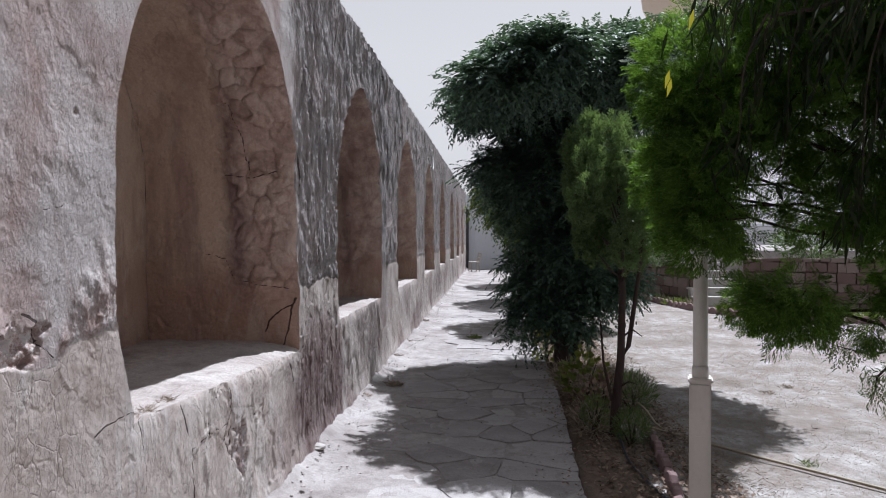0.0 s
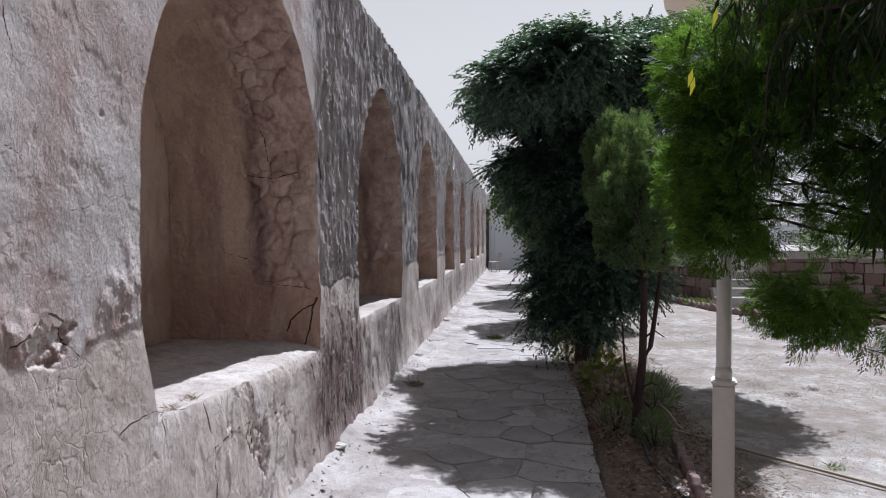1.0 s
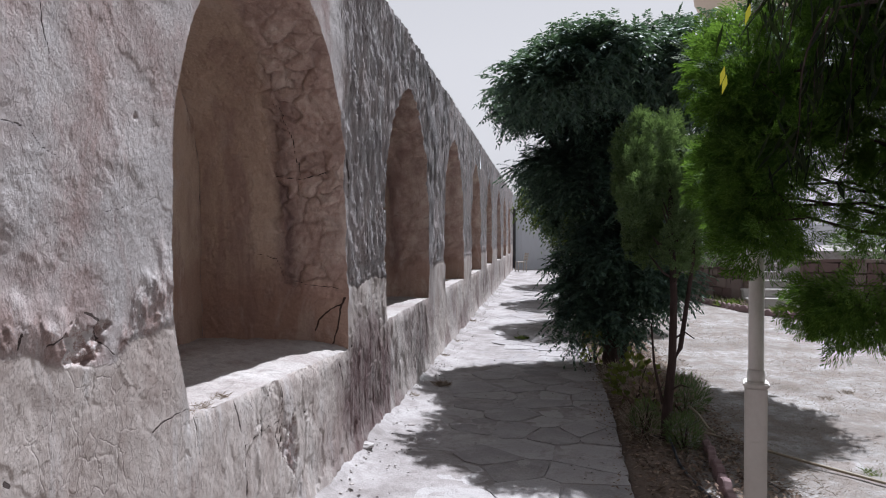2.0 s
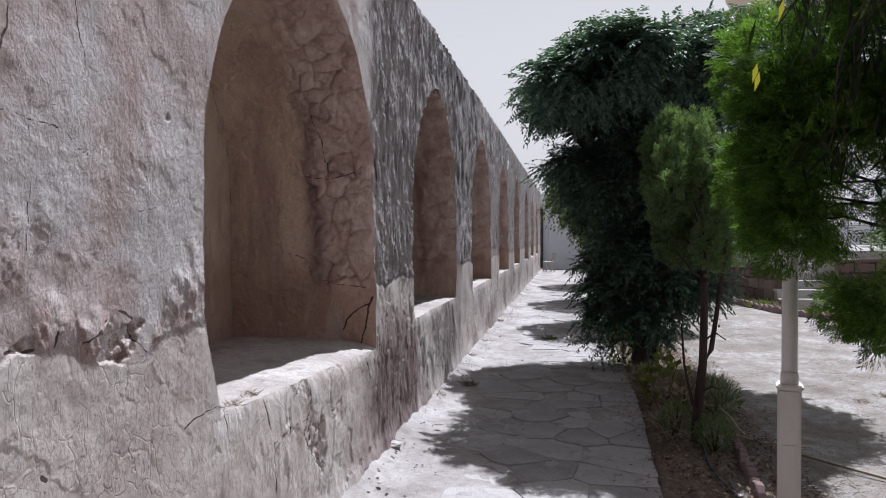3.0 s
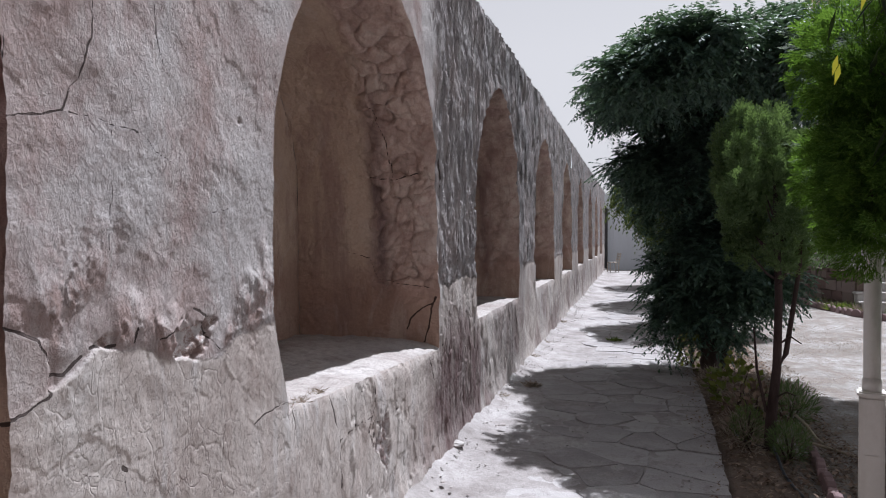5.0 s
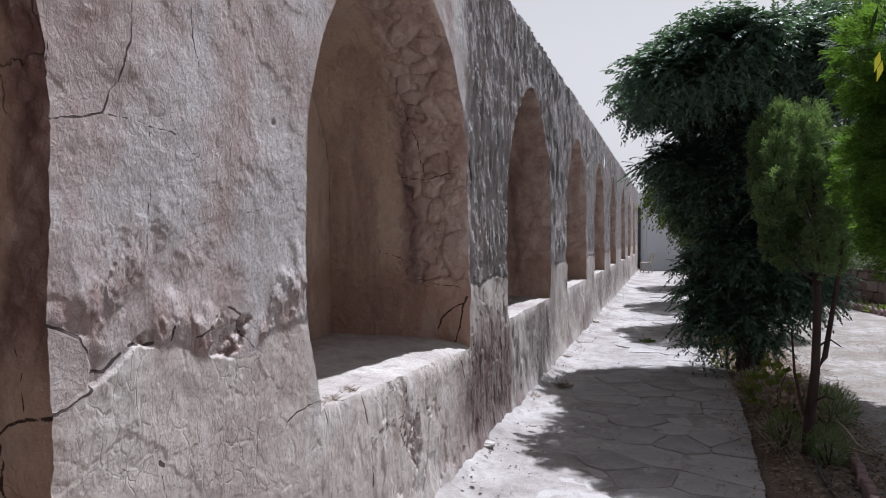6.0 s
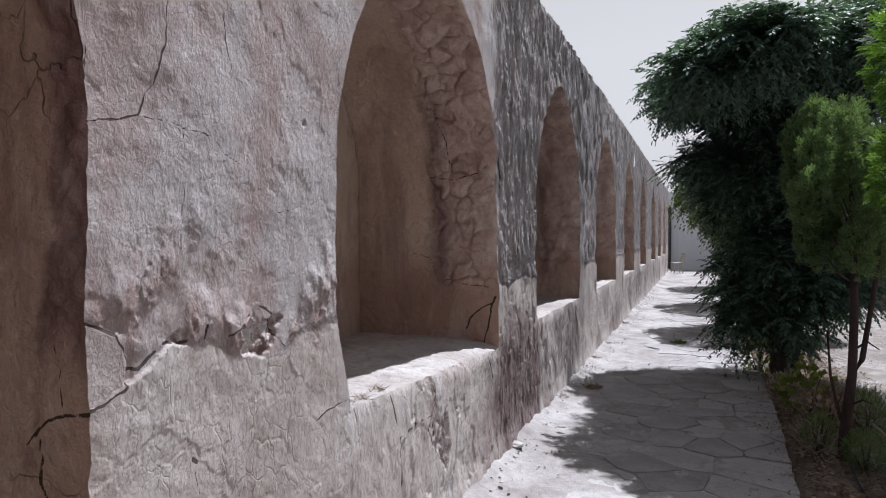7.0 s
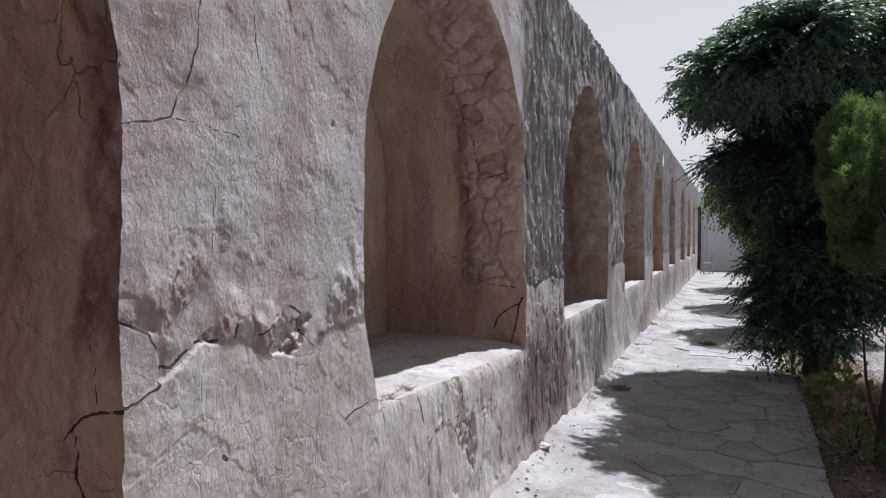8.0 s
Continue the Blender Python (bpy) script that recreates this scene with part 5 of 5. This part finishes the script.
# ---- lamp post ----
def lamp_post():
    t = tagged(new("lamp_post"), "cream painted steel lamp post with square base", "lamp post")
    t.location = (2.33, 3.72, 0.0)
    base = part("base", box_bm((0.105, 0.105, 0.86), (0, 0, 0.37), 0.008), M_LAMP, t, "square tube base with a rust-stained seam")
    part("hatch", box_bm((0.055, 0.006, 0.26), (0.0, -0.054, 0.40), 0.002), M_LAMP, base)
    part("collar", box_bm((0.122, 0.122, 0.028), (0, 0, 0.812), 0.008), M_LAMP, t)
    part("pole", tubes_mesh("pole", [([(0, 0, 0.80), (0, 0, 0.9), (0, 0, 2.2), (0, 0, 2.9)], (0.037, 0.037, 0.036, 0.035))], M_LAMP, 20), None, t)
    part("sleeve", tubes_mesh("sleeve", [([(0, 0, 0.82), (0, 0, 0.86), (0, 0, 0.885), (0, 0, 0.887)], (0.042, 0.042, 0.042, 0.037))], M_LAMP, 20), None, t)
    t.rotation_euler = (0, 0, radians(-14))
    return t


lamp_post()


# ---- scalloped edging ----
def edging(name, line, spacing, radius, label):
    """Round-topped bricks set on end along a line."""
    ob = tagged(new(name), label, "edging")
    bm = bmesh.new()
    bmesh.ops.create_cone(bm, cap_ends=True, segments=12, radius1=radius, radius2=radius, depth=0.055)
    bmesh.ops.bevel(bm, geom=[e for e in bm.edges if len(e.link_faces) == 2 and e.calc_face_angle() > 1.2], offset=0.008, segments=1, affect='EDGES')
    me = bm_mesh("brick", bm, M_EDGE)
    L = np.array(line, float)
    seg = np.concatenate([[0], np.cumsum(np.linalg.norm(np.diff(L, axis=0), axis=1))])
    r = np.random.default_rng(int(seg[-1] * 100))
    for s in np.arange(0, seg[-1], spacing):
        p = [np.interp(s, seg, L[:, a]) for a in (0, 1)]
        q = [np.interp(s + 0.05, seg, L[:, a]) for a in (0, 1)]
        w = math.atan2(q[1] - p[1], q[0] - p[0])
        b = new("brick", me)
        b.parent = ob
        b.location = (p[0], p[1], 0.03 + r.normal(0, 0.008))
        b.rotation_euler = (radians(90) + r.normal(0, 0.12), r.normal(0, 0.08), w + r.normal(0, 0.15))
    return ob


edging("bed_edging", [(2.30, 3.9), (2.36, 4.5), (2.42, 5.0), (2.47, 5.5)], 0.125, 0.062, "row of weathered pink scalloped edging bricks")
edging("bed_edging", [(4.6, 19.5), (4.98, 17.7), (5.17, 16.2), (5.39, 15.2), (6.2, 13.65), (7.4, 13.05), (8.05, 12.85), (10.5, 12.4)], 0.22, 0.11, "long curved row of red scalloped edging bricks")


# ---- hoses ----
def hose(name, pts, r, mat, label):
    P = np.array(pts, float)
    t = np.linspace(0, len(P) - 1, len(P) * 8)
    k = np.clip(t.astype(int), 0, len(P) - 2)
    u = (t - k)[:, None]
    T = np.gradient(P, axis=0)
    Q = (2 * u ** 3 - 3 * u ** 2 + 1) * P[k] + (u ** 3 - 2 * u ** 2 + u) * T[k] + (-2 * u ** 3 + 3 * u ** 2) * P[k + 1] + (u ** 3 - u ** 2) * T[k + 1]
    return tagged(new(name, tubes_mesh(name, [(Q, np.full(len(Q), r))], mat, 8)), label, "hose")


hose("garden_hose", [(2.44, 5.62, 0.06), (2.62, 5.50, 0.04), (2.85, 5.25, 0.03), (3.15, 4.90, 0.03), (3.6, 4.40, 0.03), (4.3, 3.6, 0.03)], 0.010, M_HOSE, "faded tan garden hose lying across the lawn")
hose("hose_end", [(2.50, 6.15, 0.12), (2.53, 5.95, 0.10), (2.56, 5.75, 0.05), (2.58, 5.62, 0.045)], 0.011, M_HOSE, "pale loose end of garden hose by the edging")
hose("irrigation_pipe", [(2.20, 5.40, 0.07), (2.19, 5.15, 0.05), (2.17, 4.8, 0.045), (2.20, 4.45, 0.04), (2.26, 4.1, 0.04)], 0.010, M_HOSEB, "black plastic irrigation pipe on the soil")
hose("irrigation_pipe", [(2.0, 6.0, 0.05), (2.0, 5.7, 0.045), (2.06, 5.5, 0.05), (2.14, 5.42, 0.05)], 0.010, M_HOSEB, "black plastic irrigation pipe on the soil")
bm = box_bm((0.07, 0.05, 0.05), (0, 0, 0.0), 0.012)
valve = tagged(new("hose_valve", bm_mesh("hose_valve", bm, M_HOSEB)), "small black plastic hose valve on the soil", "valve")
valve.location = (2.78, 5.33, 0.045)
hose("wall_cable", [(0.05, 13.0, 3.02), (0.09, 13.2, 2.86), (0.10, 13.45, 2.86), (0.08, 13.75, 3.05), (0.04, 13.9, 3.28)], 0.008, M_METAL, "loop of pale cable hanging on the wall")


# ---- terrace, retaining walls and steps ----
def stone_wall(name, a, b, height, thick, label, seed):
    """A rubble wall: courses of uneven blocks, each a piece, before a core."""
    r = random.Random(seed)
    A, Bv = Vector((*a, 0)), Vector((*b, 0))
    length = (Bv - A).length
    ob = tagged(new(name), label, "wall", kind="structure")
    ob.matrix_world = Matrix.Translation(A) @ Matrix.Rotation(math.atan2(Bv.y - A.y, Bv.x - A.x), 4, 'Z')
    part("core", box_bm((length, thick - 0.06, height - 0.03), (length / 2, thick / 2 + 0.03, height / 2 - 0.015), 0), M_BED, ob)
    z = -0.05
    while z < height - 0.05:
        h = min(r.uniform(0.17, 0.27), height - z)
        x = 0.0
        while x < length - 0.05:
            w = min(r.uniform(0.16, 0.42), length - x)
            bm = box_bm((w - 0.025, 0.10, h - 0.025), (0, 0, 0), 0)
            for v in bm.verts:
                v.co += Vector((r.uniform(-1, 1) * 0.018, r.uniform(-1, 1) * 0.014, r.uniform(-1, 1) * 0.018))
            s = part("stone", bm, M_STONE if r.random() < 0.65 else M_PALESTONE, ob)
            s.location = (x + w / 2, 0.03, z + h / 2)
            x += w
        z += h
    return ob


stone_wall("wall_terrace_1", (6.75, 15.75), (12.5, 14.6), 1.10, 0.5, "low rough retaining wall of reddish stone blocks", 3)
stone_wall("wall_terrace_2", (4.95, 19.0), (5.72, 16.5), 0.85, 0.5, "low rough retaining wall of reddish stone blocks", 4)


def stairs():
    st = tagged(new("stairs"), "worn grey stone steps rising to a terrace", "stairs", kind="structure")
    st.location = (6.22, 16.0, 0)
    for k in range(7):
        bm = box_bm((1.0, 0.34, 0.18 * (k + 1)), (0, 0.30 * k + 0.17, 0.09 * (k + 1)), 0.012)
        step = part("step", bm, M_STEP, st)
        part("tread", box_bm((1.06, 0.34, 0.045), (0, 0.30 * k + 0.15, 0.18 * (k + 1) + 0.018), 0.012), M_STEP, step, "pale worn stone tread")
    return st


stairs()
bm = box_bm((14, 12, 1.22), (13.1, 24.2, 0.60), 0.03)
tagged(new("terrace", bm_mesh("terrace", bm, M_MORTAR)), "raised paved terrace behind the retaining wall", "terrace", kind="structure")


def railing():
    ob = tagged(new("railing"), "thin grey metal railing on the terrace's edge", "railing")
    ob.location = (5.85, 18.3, 1.21)
    for z in (0.35, 0.62, 0.9):
        part("rail", tubes_mesh("rail", [([(0, 0, z), (2, 0, z), (5.5, 0, z)], (0.02, 0.02, 0.02))], M_METAL, 6), None, ob)
    for k in range(12):
        part("post", tubes_mesh("post", [([(0.5 * k, 0, 0), (0.5 * k, 0, 0.5), (0.5 * k, 0, 0.92)], (0.018, 0.018, 0.018))], M_METAL, 6), None, ob)
    return ob


railing()
shrub('terrace_shrub', (5.45, 17.75, 0.80), (0.55, 0.55, 0.45), M_CYP, 1500, 0.06, 0.16, 0.25, 'dark dusty shrub spilling over the retaining wall', 61, 0.3, 10)
shrub('terrace_shrub', (5.1, 18.9, 0.80), (0.5, 0.6, 0.55), M_CYP, 1500, 0.06, 0.16, 0.25, 'dark dusty shrub spilling over the retaining wall', 62, 0.3, 10)
shrub('terrace_shrub', (8.2, 15.9, 1.08), (0.9, 0.4, 0.35), M_CYP, 1800, 0.06, 0.16, 0.25, 'dark dusty shrub spilling over the retaining wall', 63, 0.3, 10)
# bed plants before the retaining walls
for k in range(22):
    u = k / 21
    px, py = np.interp(u, [0, 0.25, 0.45, 1], [5.25, 5.6, 6.7, 10.5]), np.interp(u, [0, 0.25, 0.45, 1], [17.6, 15.9, 14.4, 13.4])
    tuft("bed_plant", (px + rng.normal(0, 0.12), py + rng.normal(0, 0.2), 0.0), M_GREEN if k % 3 else M_DRY, 130, 0.10, 0.10, 0.38, "tufted plant in the bed below the terrace", "plant", 0.6, 0.02)
x, y, z = rng.uniform(4.2, 9, 9000), rng.uniform(21.5, 34, 9000), np.zeros(9000)
stuff("lawn_grass", blades(rng, x, y, z, 0.05, 0.12, 0.6, 0.03), M_GRASS, "patch of bright watered green lawn", "grass")

# ---- the path's far end ----
bm = box_bm((7.0, 0.35, 3.6), (3.82, 34.0, 1.8), 0.02)
tagged(new("wall_north", bm_mesh("wall_north", bm, M_FARWALL)), "plain grey rendered wall closing the path", "wall", kind="structure")
# box painted near-black in place of a dark gap between the walls
bm = box_bm((0.32, 0.10, 2.9), (-0.10, 33.78, 1.45), 0.01)
tagged(new("door_1", bm_mesh("door_1", bm, M_DARK)), "narrow near-black box standing in for the dark gap beside the grey wall", "door", kind="structure")
bm = box_bm((3.0, 0.35, 3.6), (-1.19, 34.0, 1.8), 0.02)
tagged(new("wall_north_west", bm_mesh("wall_north_west", bm, M_FARWALL)), "plain grey rendered wall closing the path", "wall", kind="structure")
bm = box_bm((60, 0.4, 2.6), (38, 58, 1.3), 0.02)
tagged(new("wall_far", bm_mesh("wall_far", bm, M_FARWALL)), "long pale boundary wall far behind the garden", "wall", kind="structure")


def chair():
    t = tagged(new("garden_chair"), "weathered pale wooden chair by the wall's end", "chair")
    t.location = (0.40, 30.7, PATH_Z)
    t.rotation_euler = (0, 0, radians(-70))
    part("seat", box_bm((0.44, 0.42, 0.03), (0, 0, 0.42), 0.008), M_WOOD, t)
    for sx in (-0.19, 0.19):
        part("leg", box_bm((0.04, 0.04, 0.42), (sx, -0.18, 0.21), 0.005), M_WOOD, t)
        part("leg", box_bm((0.04, 0.04, 0.42), (sx, 0.18, 0.21), 0.005), M_WOOD, t)
        part("back_post", box_bm((0.04, 0.035, 0.42), (sx, 0.23, 0.62), 0.005, Matrix.Rotation(radians(-12), 4, 'X')), M_WOOD, t)
    for z in (0.55, 0.66, 0.77):
        part("back_slat", box_bm((0.42, 0.02, 0.06), (0, 0.205 + (z - 0.42) * 0.2, z), 0.005), M_WOOD, t)
    return t


chair()


def tower():
    """Far round tower with a swelling head behind the trees."""
    t = tagged(new("round_tower"), "beige round tower with a bulging head behind the trees", "tower")
    t.location = (13.2, 44, 0)
    prof = [(2.2, 0), (2.1, 8), (2.0, 14.0), (2.3, 14.6), (2.8, 15.6), (2.95, 16.6), (2.95, 18.6), (2.3, 19.8), (1.2, 20.6)]
    part("shaft", tubes_mesh("shaft", [([(0, 0, z) for _, z in prof[:3]], [r for r, _ in prof[:3]])], M_TOWER, 28), None, t)
    part("head", tubes_mesh("head", [([(0, 0, z) for _, z in prof[2:]], [r for r, _ in prof[2:]])], M_TOWER, 28), None, t)
    return t


tower()


# ---- flagstones, each a piece of the path ----
def clip_poly(poly, px, py, nx, ny):
    """Keeps the part of a polygon on the side of p where (q - p) . n <= 0."""
    out = []
    for (ax, ay), (bx, by) in zip(poly, poly[1:] + poly[:1]):
        da, db = (ax - px) * nx + (ay - py) * ny, (bx - px) * nx + (by - py) * ny
        if da <= 0:
            out.append((ax, ay))
        if da * db < 0:
            u = da / (da - db)
            out.append((ax + u * (bx - ax), ay + u * (by - ay)))
    return out


def flagstones():
    r = random.Random(9)
    seeds = []
    y = 2.6
    row = 0
    while y < 21.0:
        x = 0.10 + r.uniform(0, 0.2)
        while x < 2.0:
            seeds.append((x + r.uniform(-0.12, 0.12), y + r.uniform(-0.16, 0.16)))
            x += r.uniform(0.30, 0.66)
        y += r.uniform(0.26, 0.42)
        row += 1
    for i, (sx, sy) in enumerate(seeds):
        xr = float(path_right(np.array([sy]))[0]) - 0.012
        poly = [(0.02, sy - 1), (xr, sy - 1), (xr, sy + 1), (0.02, sy + 1)]
        for j, (tx, ty) in enumerate(seeds):
            if j != i and abs(tx - sx) < 1.4 and abs(ty - sy) < 1.4:
                d = math.hypot(tx - sx, ty - sy)
                nx, ny = (tx - sx) / d, (ty - sy) / d
                g = d / 2 - 0.008
                poly = clip_poly(poly, sx + nx * g, sy + ny * g, nx, ny)
                if len(poly) < 3:
                    break
        if len(poly) < 3:
            continue
        ring = []
        for (ax, ay), (bx, by) in zip(poly, poly[1:] + poly[:1]):
            L = math.hypot(bx - ax, by - ay)
            if L < 0.03:
                continue
            ring.append((ax * 0.94 + bx * 0.06, ay * 0.94 + by * 0.06))
            for k in (0.3, 0.65):
                k += r.uniform(-0.1, 0.1)
                ring.append((ax + (bx - ax) * k + r.uniform(-1, 0.5) * 0.012, ay + (by - ay) * k + r.uniform(-1, 0.5) * 0.012))
            ring.append((ax * 0.06 + bx * 0.94, ay * 0.06 + by * 0.94))
        if len(ring) < 6:
            continue
        bm = bmesh.new()
        tx, ty = r.uniform(-0.012, 0.012), r.uniform(-0.012, 0.012)
        hz = PATH_Z + 0.006 + r.uniform(-0.007, 0.006) - 0.05 * max(0.0, 0.70 - sx)
        top = [bm.verts.new((ax - sx, ay - sy, (ax - sx) * tx + (ay - sy) * ty)) for ax, ay in ring]
        low = [bm.verts.new(((ax - sx) * 1.012, (ay - sy) * 1.012, -0.03)) for ax, ay in ring]
        bm.faces.new(top)
        for k in range(len(ring)):
            m = (k + 1) % len(ring)
            bm.faces.new((top[k], low[k], low[m], top[m]))
        s = part("flagstone", bm, M_SLAB, path)
        s.location = (sx, sy, hz)


flagstones()
